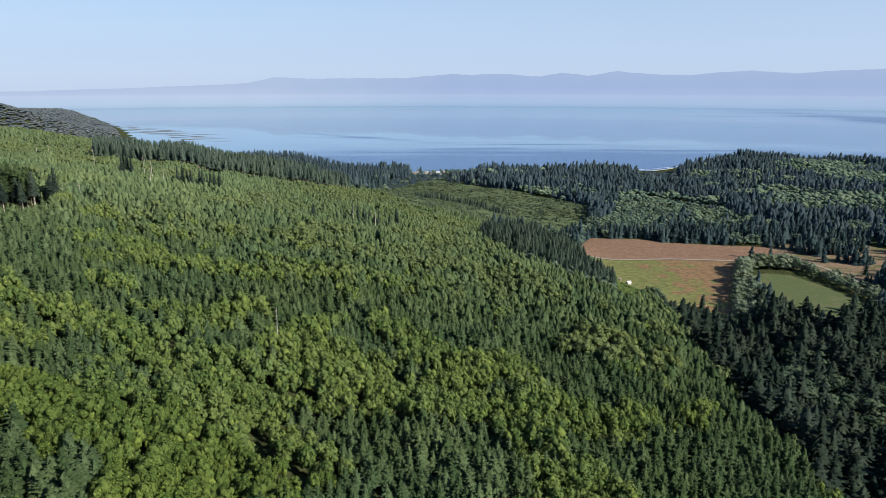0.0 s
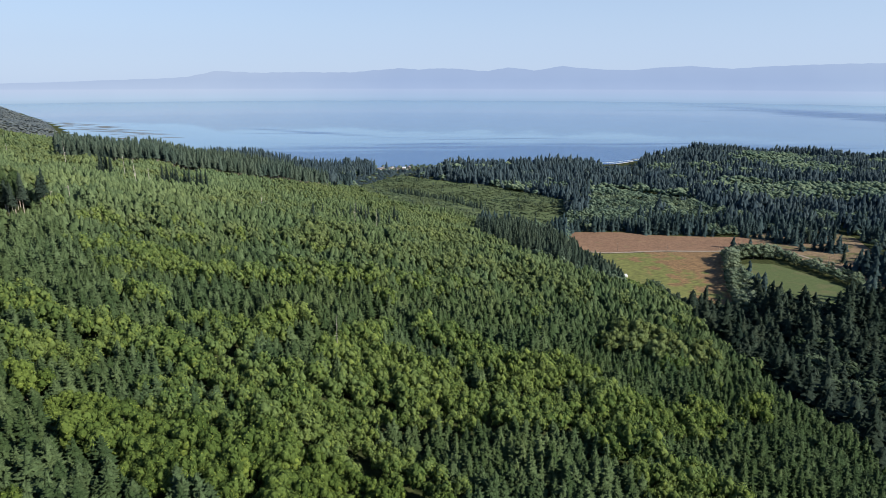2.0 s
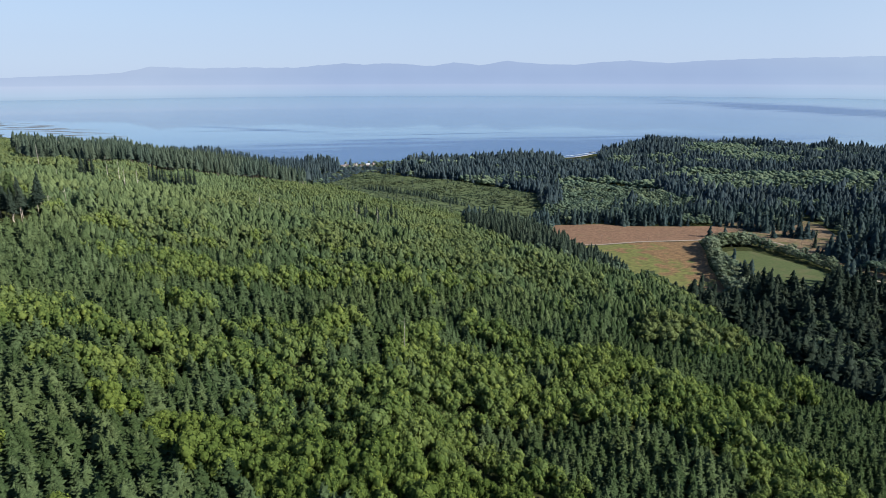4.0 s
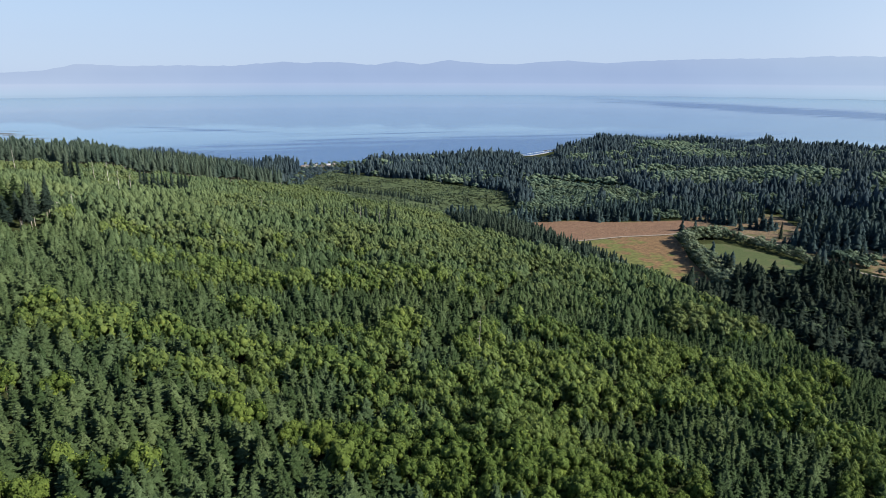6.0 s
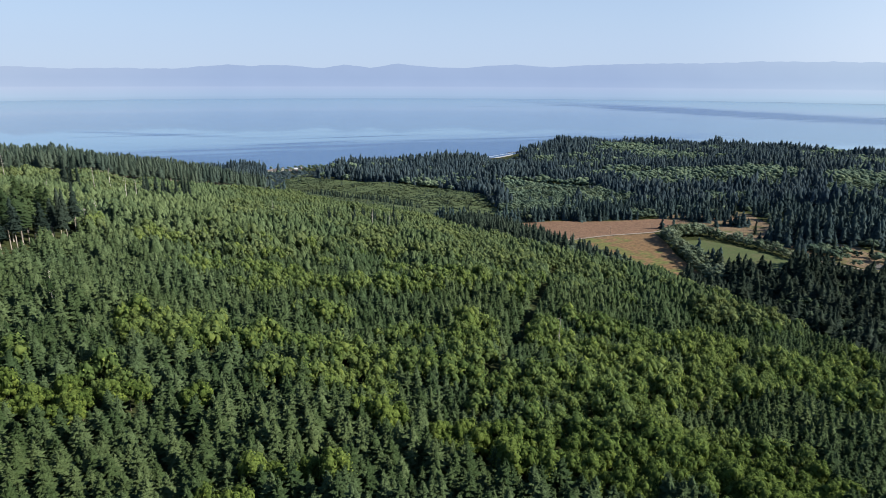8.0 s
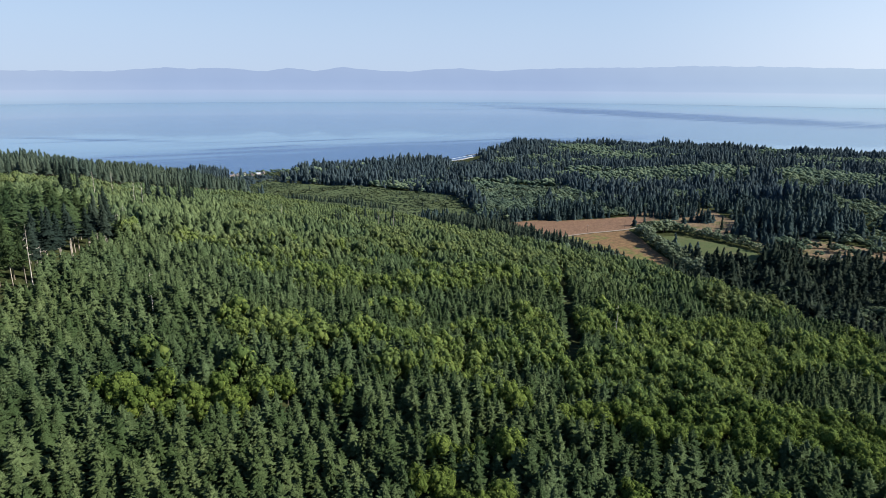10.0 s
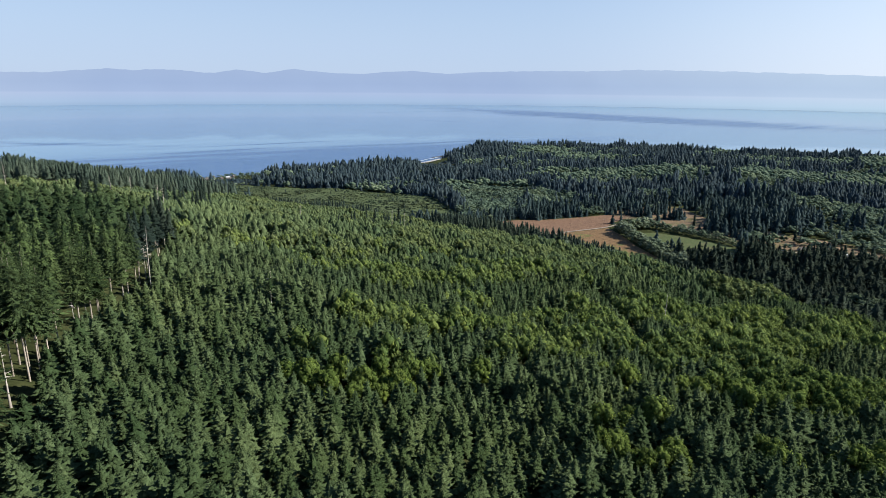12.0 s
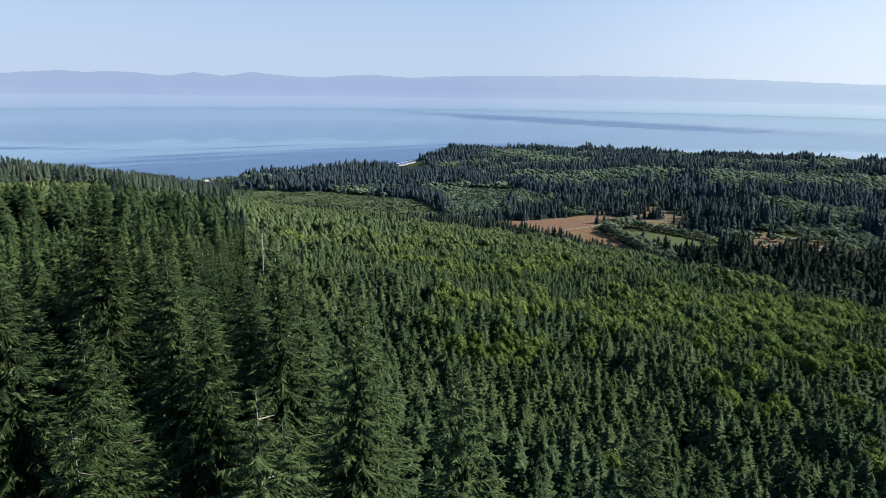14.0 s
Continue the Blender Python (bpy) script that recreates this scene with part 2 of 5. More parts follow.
st.links.new(ramp(st, wind, [(0.0, (0.03, 0.03, 0.03)), (1.0, (0.6, 0.6, 0.6))]), ripple.inputs["Strength"])
st.links.new(ripple.outputs[0], sb.inputs["Normal"])

# ---------------------------------------------------------------- land form
SEA = -24.0
COAST_X = [-3400, -2742, -2000, -1312, -1000, -620, -300, -40, 100, 475, 560, 640, 745, 900, 1100, 1260, 1400, 1500, 1560]
COAST_Y = [4700, 4300, 3500, 2600, 2020, 1640, 1470, 1392, 1384, 1402, 1440, 1490, 1570, 1580, 1450, 1250, 950, 600, -1200]


def lattice(x, y, size, seed):
    """Smooth value noise between 0 and 1."""
    def pick(i, j):
        s = np.sin(i * 127.1 + j * 311.7 + seed * 74.7) * 43758.5453
        return s - np.floor(s)
    x, y = np.asarray(x, float) / size, np.asarray(y, float) / size
    i, j = np.floor(x), np.floor(y)
    u, v = x - i, y - j
    u, v = u * u * (3 - 2 * u), v * v * (3 - 2 * v)
    return (pick(i, j) * (1 - u) + pick(i + 1, j) * u) * (1 - v) + (pick(i, j + 1) * (1 - u) + pick(i + 1, j + 1) * u) * v


def step(a, b, x):
    t = np.clip((x - a) / (b - a), 0, 1)
    return t * t * (3 - 2 * t)


def mound(x, y, cx, cy, rx, ry, high):
    return high * np.exp(-((x - cx) / rx) ** 2 - ((y - cy) / ry) ** 2)


def far_rise(x, y):
    """The sea and far land bend up with distance to fit the camera's view."""
    r = np.hypot(np.asarray(x) + 150, np.asarray(y) - 50)
    return 45.0 * np.clip((r - 1500) / 3000, 0, 1.1) ** 1.3


def ground(x, y):
    x, y = np.asarray(x, float), np.asarray(y, float)
    slope = np.where(x > -300, -0.2 * x, 60 + 0.04 * (-300 - x))
    slope = np.minimum(slope, 78)
    fall = 0.09 * 40 * np.logaddexp(0, (y - 530) / 40)
    h = 38.0 + slope - 0.015 * (y - 250) - fall
    h -= 14 * step(125, 190, x)
    h += (lattice(x, y, 46, 3) - 0.5) * 6.5 + (lattice(x, y, 21, 5) - 0.5) * 2.4
    v = -17.5 + mound(x, y, 800, 820, 260, 300, 31) + mound(x, y, 720, 1440, 150, 90, 12) + mound(x, y, 1250, 620, 260, 260, 24)
    v = v + (lattice(x, y, 90, 8) - 0.5) * 6 * step(460, 620, np.hypot(x - 300, y - 570) + 330)
    k = 4.0
    m = k * np.logaddexp(np.maximum(h, -120) / k, v / k)
    m = m + mound(x, y, -2150, 2700, 420, 700, 54) + mound(x, y, -640, 880, 200, 170, 33) + mound(x, y, -1500, 1900, 330, 330, 140) - mound(x, y, -270, 1160, 210, 170, 32)
    m = np.maximum(m, SEA + 5)
    shore = np.interp(x, COAST_X, COAST_Y) - y
    t = step(-8, 70, shore)
    return (SEA - 3) * (1 - t) + m * t + far_rise(x, y)


def inside(x, y, poly):
    x, y = np.asarray(x, float), np.asarray(y, float)
    hit = np.zeros(x.shape, bool)
    for (ax, ay), (bx, by) in zip(poly, poly[1:] + poly[:1]):
        cross = (ay > y) != (by > y)
        hit ^= cross & (x < (bx - ax) * (y - ay) / ((by - ay) or 1e-9) + ax)
    return hit


def near_line(x, y, line):
    best = np.full(np.shape(x), 1e9)
    for (ax, ay), (bx, by) in zip(line, line[1:]):
        dx, dy = bx - ax, by - ay
        t = np.clip(((x - ax) * dx + (y - ay) * dy) / (dx * dx + dy * dy), 0, 1)
        best = np.minimum(best, np.hypot(x - ax - t * dx, y - ay - t * dy))
    return best


def mesh_from(name, verts, faces, mat, tone=None, smooth=False):
    """A mesh out of number arrays; faces is (n, 3) or (n, 4)."""
    me = bpy.data.meshes.new(name)
    verts, faces = np.asarray(verts, np.float32), np.asarray(faces, np.int32)
    n, k = faces.shape
    me.vertices.add(len(verts))
    me.vertices.foreach_set("co", verts.ravel())
    me.loops.add(n * k)
    me.loops.foreach_set("vertex_index", faces.ravel())
    me.polygons.add(n)
    me.polygons.foreach_set("loop_start", np.arange(0, n * k, k, dtype=np.int32))
    me.polygons.foreach_set("use_smooth", np.full(n, smooth))
    if tone is not None:
        at = me.attributes.new("tone", "FLOAT", "POINT")
        at.data.foreach_set("value", np.asarray(tone, np.float32))
    me.update(calc_edges=True)
    me.materials.append(mat)
    return me


def sheet(name, xs, ys, height, mat, smooth=True):
    gx, gy = np.meshgrid(xs, ys)
    v = np.stack([gx.ravel(), gy.ravel(), height(gx, gy).ravel()], 1)
    c, r = len(xs), len(ys)
    i = (np.arange(r - 1)[:, None] * c + np.arange(c - 1)[None, :]).ravel()
    return new(name, mesh_from(name, v, np.stack([i, i + 1, i + c + 1, i + c], 1), mat, None, smooth))


gx = np.concatenate([np.arange(-3500, -620, 60), np.arange(-620, 1000, 9), np.arange(1000, 1700, 20)])
gy = np.concatenate([np.arange(-900, 60, 40), np.arange(60, 900, 9), np.arange(900, 1640, 12), np.arange(1640, 4300, 60)])
tagged(sheet("ground", gx, gy, ground, duff), "dark forest floor of duff, brush and fern under the trees", "ground", kind="structure")


def sea_sheet():
    rings = np.concatenate([np.linspace(10, 1800, 40), np.linspace(1850, 4800, 70)])
    turns = np.linspace(0, 2 * np.pi, 181)[:-1]
    r, a = np.meshgrid(rings, turns, indexing="ij")
    x, y = -150 + r * np.sin(a), 50 + r * np.cos(a)
    v = np.stack([x.ravel(), y.ravel(), (SEA + far_rise(x, y)).ravel()], 1)
    n = len(turns)
    i, j = np.meshgrid(np.arange(len(rings) - 1), np.arange(n), indexing="ij")
    f = np.stack([i * n + j, i * n + (j + 1) % n, (i + 1) * n + (j + 1) % n, (i + 1) * n + j], -1).reshape(-1, 4)
    return new("water", mesh_from("water", v, f[:, ::-1], sea_mat, None, True))


tagged(sea_sheet(), "calm blue strait with darker wind lanes", "sea", kind="structure")

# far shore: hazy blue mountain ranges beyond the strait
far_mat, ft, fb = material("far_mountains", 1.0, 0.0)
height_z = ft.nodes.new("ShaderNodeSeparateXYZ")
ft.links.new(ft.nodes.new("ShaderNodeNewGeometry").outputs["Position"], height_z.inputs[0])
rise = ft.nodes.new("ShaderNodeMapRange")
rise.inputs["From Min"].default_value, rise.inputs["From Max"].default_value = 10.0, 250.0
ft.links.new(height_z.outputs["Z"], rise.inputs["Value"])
# glowing colours with haze painted in: sea haze at the foot, ranges above
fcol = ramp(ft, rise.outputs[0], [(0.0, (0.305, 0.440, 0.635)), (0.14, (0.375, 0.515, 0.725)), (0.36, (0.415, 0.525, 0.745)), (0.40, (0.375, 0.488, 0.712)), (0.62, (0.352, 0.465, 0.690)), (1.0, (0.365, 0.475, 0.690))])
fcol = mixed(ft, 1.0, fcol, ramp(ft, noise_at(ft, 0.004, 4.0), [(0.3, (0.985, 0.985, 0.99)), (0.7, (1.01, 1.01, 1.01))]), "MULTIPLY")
# the painted haze is thicker and paler towards the sun and far west
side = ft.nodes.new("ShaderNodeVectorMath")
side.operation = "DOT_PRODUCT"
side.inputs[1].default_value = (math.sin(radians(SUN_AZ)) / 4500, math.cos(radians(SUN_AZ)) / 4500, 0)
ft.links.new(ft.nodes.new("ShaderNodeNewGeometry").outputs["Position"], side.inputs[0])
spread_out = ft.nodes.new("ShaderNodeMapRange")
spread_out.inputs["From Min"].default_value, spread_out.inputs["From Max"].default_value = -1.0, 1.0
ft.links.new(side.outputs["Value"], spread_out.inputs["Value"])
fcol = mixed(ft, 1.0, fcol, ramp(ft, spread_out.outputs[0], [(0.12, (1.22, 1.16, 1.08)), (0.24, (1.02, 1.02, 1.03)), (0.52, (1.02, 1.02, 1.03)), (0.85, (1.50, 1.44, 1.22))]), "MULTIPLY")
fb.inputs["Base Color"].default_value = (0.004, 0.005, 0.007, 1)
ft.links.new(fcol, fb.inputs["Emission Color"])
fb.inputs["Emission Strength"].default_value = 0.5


# bearing and height angle of the far skyline, in degrees
SKYLINE = [(-75, -0.5), (-32, -0.45), (-20, -0.05), (-15, 0.2), (-13.4, 0.5), (-12.5, 0.7), (-9, 0.60), (-5.3, 0.64), (-1.3, 0.65), (0.8, 0.8), (2.9, 0.99), (5, 0.92), (7.7, 1.03),
           (9.5, 0.85), (11.2, 0.78), (12.2, 0.95), (12.9, 1.11), (14, 0.98), (15.1, 0.82), (16.5, 1.02), (17.7, 1.19), (19, 1.05), (20.3, 0.94), (23.4, 0.83), (26, 1.05),
           (28.1, 1.16), (31.3, 0.91), (33.6, 1.06), (37.4, 1.21), (42, 1.22), (48, 1.34), (52.5, 1.30), (59.5, 1.12), (69, 0.76), (110, 0.4)]


def mountains(name, radius, base, high, seed):
    rng = np.random.default_rng(seed)
    az = np.radians(np.linspace(-75, 110, 1100))
    angle = np.interp(np.degrees(az), [q[0] for q in SKYLINE], [q[1] for q in SKYLINE])
    prof = np.maximum(EYE_UP + (radius + 160) * np.tan(np.radians(angle)) - base, 4) * high
    for k, amp in ((47, 1.5), (131, 2.0), (290, 1.5), (520, 0.8)):
        prof += amp * np.sin(az * k + rng.uniform(0, 6.28)) * (0.6 + 0.4 * np.sin(az * 7.1 + rng.uniform(0, 6)))
    rows, v = [(0.0, None), (0.02, 0.0), (0.3, 0.42), (0.65, 0.8), (1.0, 1.0), (1.6, 0.0)], []
    for out, up in rows:
        r = radius + out * 160 + 18 * np.sin(az * 60 + out * 5)
        v.append(np.stack([-150 + r * np.sin(az), 50 + r * np.cos(az), base + up * prof if up is not None else 0 * az + 10], 1))
    n = len(az)
    i, j = np.meshgrid(np.arange(len(rows) - 1), np.arange(n - 1), indexing="ij")
    f = np.stack([i * n + j, (i + 1) * n + j, (i + 1) * n + j + 1, i * n + j + 1], -1).reshape(-1, 4)
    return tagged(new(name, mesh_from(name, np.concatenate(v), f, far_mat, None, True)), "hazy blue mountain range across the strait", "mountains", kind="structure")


EYE_UP = 162.0
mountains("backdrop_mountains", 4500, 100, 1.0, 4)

# fields, road and clearings
FIELD_N = [(150, 646), (184, 634), (250, 637), (316, 628), (340, 640), (378, 650), (392, 662), (371, 680), (324, 690), (272, 704), (240, 722), (185, 732), (168, 700)]
FIELD_S = [(150, 640), (184, 629), (250, 632), (312, 623), (296, 585), (270, 540), (238, 462), (200, 458), (176, 515), (150, 560)]
GREEN = [(306, 574), (322, 581), (342, 574), (353, 545), (364, 485), (340, 455), (300, 440), (280, 462), (280, 505), (292, 545)]
FIELD_E = [(372, 600), (374, 680), (410, 692), (468, 692), (490, 652), (470, 600), (450, 545), (478, 480), (496, 420), (490, 362), (445, 350), (400, 378), (405, 440), (392, 490), (398, 540)]
ROAD = [(118, 648), (150, 642), (184, 631.5), (250, 634.5), (314, 625.5), (350, 632), (376, 630), (390, 595), (394, 540), (381, 487), (398, 432), (440, 378), (500, 340)]
CLEARING = [(715, 800), (735, 775), (760, 722), (775, 735), (760, 790), (735, 812)]
SCRUB_FLAT = [(-20, 745), (60, 715), (150, 735), (190, 780), (235, 935), (130, 1085), (-10, 1230), (-110, 1060), (-130, 900)]
BEACH = [(395, 1399), (425, 1350), (470, 1336), (515, 1352), (535, 1394), (560, 1428), (640, 1474), (640, 1496), (560, 1446), (475, 1410)]


def patch(name, poly, mat, up, label, category, cell=6.0):
    """A piece of ground cover that follows the land, a little above it."""
    bm = bmesh.new()
    face = bm.faces.new([bm.verts.new((x, y, 0)) for x, y in poly])
    bmesh.ops.triangulate(bm, faces=[face])
    for axis in (0, 1):
        vals = [p[axis] for p in poly]
        for c in np.arange(math.floor(min(vals)) + cell, max(vals), cell):
            n = Vector((1, 0, 0)) if axis == 0 else Vector((0, 1, 0))
            bmesh.ops.bisect_plane(bm, geom=bm.verts[:] + bm.edges[:] + bm.faces[:], plane_co=n * float(c), plane_no=n)
    for v in bm.verts:
        v.co.z = float(ground(v.co.x, v.co.y)) + up
    for f in bm.faces:
        if f.normal.z < 0:
            f.normal_flip()
    me = bpy.data.meshes.new(name)
    bm.to_mesh(me)
    bm.free()
    me.materials.append(mat)
    return tagged(new(name, me), label, category, kind="structure")


patch("field_north", FIELD_N, bracken, 0.25, "rust-brown field of dry bracken and grass", "field")
patch("field_south", FIELD_S, rough_grass, 0.25, "rough pasture, half green and half dry brown", "field")
patch("field_green", GREEN, mown, 0.25, "mown green hay meadow ringed by hedges", "field")
patch("field_east", FIELD_E, dry_grass, 0.25, "dry brown grass between scattered conifers", "field")
patch("clearing", CLEARING, soil, 0.4, "bare earth clearing on a wooded hill", "clearing")
patch("beach", BEACH, sand, 1.2, "pale sand beach at the river mouth", "beach", 12.0)


patch("scrub_floor", SCRUB_FLAT, brush_floor, 0.3, "low green bracken and grass under the scrub", "undergrowth", 14.0)


def ribbon(name, line, wide, up, mat, label, category):
    pts = []
    for (ax, ay), (bx, by) in zip(line, line[1:]):
        n = max(1, int(math.hypot(bx - ax, by - ay) / 5))
        pts += [(ax + (bx - ax) * k / n, ay + (by - ay) * k / n) for k in range(n)]
    pts.append(line[-1])
    p = np.array(pts)
    for _ in range(3):
        p[1:-1] = (p[:-2] + 2 * p[1:-1] + p[2:]) / 4
    d = np.gradient(p, axis=0)
    d /= np.linalg.norm(d, axis=1)[:, None]
    side = np.stack([-d[:, 1], d[:, 0]], 1)
    rows = [p + side * wide * k for k in (-0.5, 0, 0.5)]
    v = np.concatenate([np.column_stack([r, ground(r[:, 0], r[:, 1]) + up]) for r in rows])
    n = len(p)
    i = np.arange(n - 1)
    f = np.concatenate([np.stack([i + a * n, i + a * n + n, i + a * n + n + 1, i + a * n + 1], 1) for a in (0, 1)])
    return tagged(new(name, mesh_from(name, v, f[:, ::-1], mat, None, True)), label, category, kind="structure")


ribbon("road", ROAD, 3.6, 0.5, gravel, "pale gravel lane across the fields", "road")

# ---------------------------------------------------------------- tree forms
def trunk_form(high, radius, sides, lean, rng):
    rows = 4
    v, f = [], []
    for k in range(rows):
        u = k / (rows - 1)
        for s in range(sides):
            a = 2 * np.pi * s / sides
            r = radius * (1 - 0.93 * u) * (1.25 if k == 0 else 1)
            v.append((r * math.cos(a) + lean * u * u, r * math.sin(a), high * u - (1.0 if k == 0 else 0)))
    for k in range(rows - 1):
        for s in range(sides):
            a, b = k * sides + s, k * sides + (s + 1) % sides
            f += [(a, b, b + sides), (a, b + sides, a + sides)]
    return np.array(v), np.array(f)


def conifer_form(high, radius, base, whorls, per, rng, fine=0, droop=0.28, ragged=0.35, inner=0.30):
    """Branches in whorls. Coarse: each branch a folded blade. Fine: each branch a spine with side twigs."""
    core = core_form(high, radius * inner, base + 0.05)
    v, f = list(core[0]), list(map(tuple, core[1]))
    for i in range(whorls):
        u = (i + 0.5) / whorls
        for k in range(per):
            uu = min(0.995, u + rng.uniform(-0.5, 0.5) / whorls)
            z0 = high * (base + (1 - base) * uu)
            ln = radius * (0.05 + 1.0 * (1 - uu) ** 0.8) * (1 + ragged * rng.uniform(-1, 0.75))
            if uu < 0.12:
                ln *= 0.75
            a = 2 * np.pi * (k + rng.uniform(-0.4, 0.4)) / per + i * 2.4
            o, s = np.array([math.cos(a), math.sin(a), 0]), np.array([-math.sin(a), math.cos(a), 0])
            dz = -droop * (1 - uu) + 0.45 * uu ** 2 + rng.uniform(-0.12, 0.12)
            root = np.array([0, 0, z0])
            tip = root + o * ln + np.array([0, 0, dz * ln])
            wide = ln * rng.uniform(0.38, 0.56) * (1 if fine else 0.55)
            n = len(v)
            if not fine:
                mid = root + (tip - root) * 0.58 - np.array([0, 0, 0.17 * ln])
                v += [root + np.array([0, 0, 0.15 * ln]), mid + s * wide, tip, mid - s * wide]
                f += [(n, n + 1, n + 2), (n, n + 2, n + 3)]
                continue
            spine = [root]
            v += [root + s * 0.03 * ln, root - s * 0.03 * ln, tip]
            f += [(n, n + 1, n + 2)]
            for q in range(2 * fine):
                n = len(v)
                w = rng.uniform(0.12, 1.0)
                at = spine[0] + (tip - root) * w + np.array([0, 0, -0.10 * ln * math.sin(w * 3.1)])
                side = 1 if q % 2 else -1
                tl = wide * (1.25 - 0.75 * w) * rng.uniform(0.45, 1.15)
                out = s * side * rng.uniform(0.25, 1.0) + o * rng.uniform(0.3, 0.95) + np.array([0, 0, rng.uniform(-0.75, 0.25)])
                across = np.cross(out, np.array([0, 0, 1.0]) + rng.normal(size=3) * 0.45)
                across *= tl * (0.13 + 0.4 / fine) / (np.linalg.norm(across) + 1e-6)
                v += [at - across, at + across, at + out * tl * 0.85]
                f += [(n, n + 1, n + 2)]
    return np.array(v), np.array(f)


def spruce_form(high, radius, base, levels, per, sprays, rng):
    """An old spruce close by: long boughs that sag and lift again at the tip, flat sprays along them, twigs hanging below."""
    core = core_form(high, radius * 0.22, base + 0.05)
    v, f = list(core[0]), list(map(tuple, core[1]))
    up = np.array([0, 0, 1.0])

    def blade(root, along, across):
        n = len(v)
        v.extend([root - across, root + across, root + along])
        f.append((n, n + 1, n + 2))

    for i in range(levels):
        for k in range(per):
            u = min(0.992, (i + rng.uniform(0, 1)) / levels)
            ln = radius * (0.03 + (1 - u) ** 0.78) * rng.choice((0.62, 0.85, 1.0, 1.12)) * rng.uniform(0.85, 1.12)
            a = 2 * np.pi * (k + rng.uniform(-0.45, 0.45)) / per + i * 2.4
            o, s = np.array([math.cos(a), math.sin(a), 0]), np.array([-math.sin(a), math.cos(a), 0])
            root = up * high * (base + (1 - base) * u)
            sag = rng.uniform(0.20, 0.42) * (1 - u) - 0.45 * u * u

            def at(w):
                return root + o * ln * w - up * ln * (sag * w * (1.5 - 0.75 * w) + 0.02)
            blade(at(0), at(1) - at(0) + up * 0.02 * ln, s * 0.035 * ln)
            blade(at(0.3), at(1.06) - at(0.3), s * 0.07 * ln)
            for q in range(sprays):
                w = (q + rng.uniform(0.2, 1.0)) / sprays
                side = 1 if q % 2 else -1
                tl = ln * (0.46 - 0.26 * w) * rng.uniform(0.6, 1.2) * min(1.0, 12 / sprays) * (1 + 0.5 * u)
                out = (s * side * rng.uniform(0.6, 1.0) + o * rng.uniform(0.5, 1.0) - up * rng.uniform(0.05, 0.55)) * tl
                flat = np.cross(out, up + rng.normal(size=3) * 0.35)
                blade(at(w), out, flat / (np.linalg.norm(flat) + 1e-9) * tl * rng.uniform(0.13, 0.24))
                if q % 2:
                    hang = (-up + o * rng.uniform(-0.1, 0.4) + s * rng.uniform(-0.3, 0.3)) * tl * rng.uniform(0.4, 0.8)
                    blade(at(w), hang, (s if q % 4 == 1 else o) * tl * rng.uniform(0.07, 0.13))
    return np.array(v), np.array(f)


def twig_form(high, radius, base, count, rng):
    """Bare dead twigs that stand out of a crown near its top."""
    v, f = [], []
    for _ in range(count):
        u, a = rng.uniform(0.45, 0.97), rng.uniform(0, 6.28)
        ln = radius * (0.05 + 0.8 * (1 - u) ** 0.78) * rng.uniform(0.5, 1.0)
        o, s = np.array([math.cos(a), math.sin(a), 0]), np.array([-math.sin(a), math.cos(a), 0])
        root = np.array([0, 0, high * (base + (1 - base) * u)])
        tip, n, wide = root + o * ln + np.array([0, 0, ln * rng.uniform(-0.3, 0.15)]), len(v), 0.0032 * radius
        v += [root - s * wide, root + s * wide, root + np.array([0, 0, 2 * wide]), tip]
        f += [(n, n + 1, n + 3), (n + 1, n + 2, n + 3), (n + 2, n, n + 3)]
    return np.array(v), np.array(f)


def core_form(high, radius, base, sides=6):
    """A solid cone for a conifer's dense inside, added to stop light passing through."""
    v = [(radius * (0.85 if k % 2 else 1.1) * math.cos(2 * np.pi * k / sides), radius * (0.85 if k % 2 else 1.1) * math.sin(2 * np.pi * k / sides), high * base) for k in range(sides)]
    v += [(0, 0, high * 0.93), (0, 0, high * base * 0.9)]
    f = [(k, (k + 1) % sides, sides) for k in range(sides)] + [((k + 1) % sides, k, sides + 1) for k in range(sides)]
    return np.array(v), np.array(f)


import itertools

PHI = (1 + 5 ** 0.5) / 2
ICO = np.array([(p, q, 0) for p in (-1, 1) for q in (-PHI, PHI)] + [(0, p, q) for p in (-1, 1) for q in (-PHI, PHI)] + [(q, 0, p) for p in (-1, 1) for q in (-PHI, PHI)]) / math.hypot(1, PHI)
ICO_F = [(i, j, k) if np.dot(np.cross(ICO[j] - ICO[i], ICO[k] - ICO[i]), ICO[i]) > 0 else (i, k, j) for i, j, k in itertools.combinations(range(12), 3)
         if max(np.linalg.norm(ICO[i] - ICO[j]), np.linalg.norm(ICO[j] - ICO[k]), np.linalg.norm(ICO[i] - ICO[k])) < 1.1]


OCT = np.array([(1, 0, 0), (0, 1, 0), (-1, 0, 0), (0, -1, 0), (0, 0, 1), (0, 0, -1)], float)
OCT_F = [(i, (i + 1) % 4, 4) for i in range(4)] + [((i + 1) % 4, i, 5) for i in range(4)]


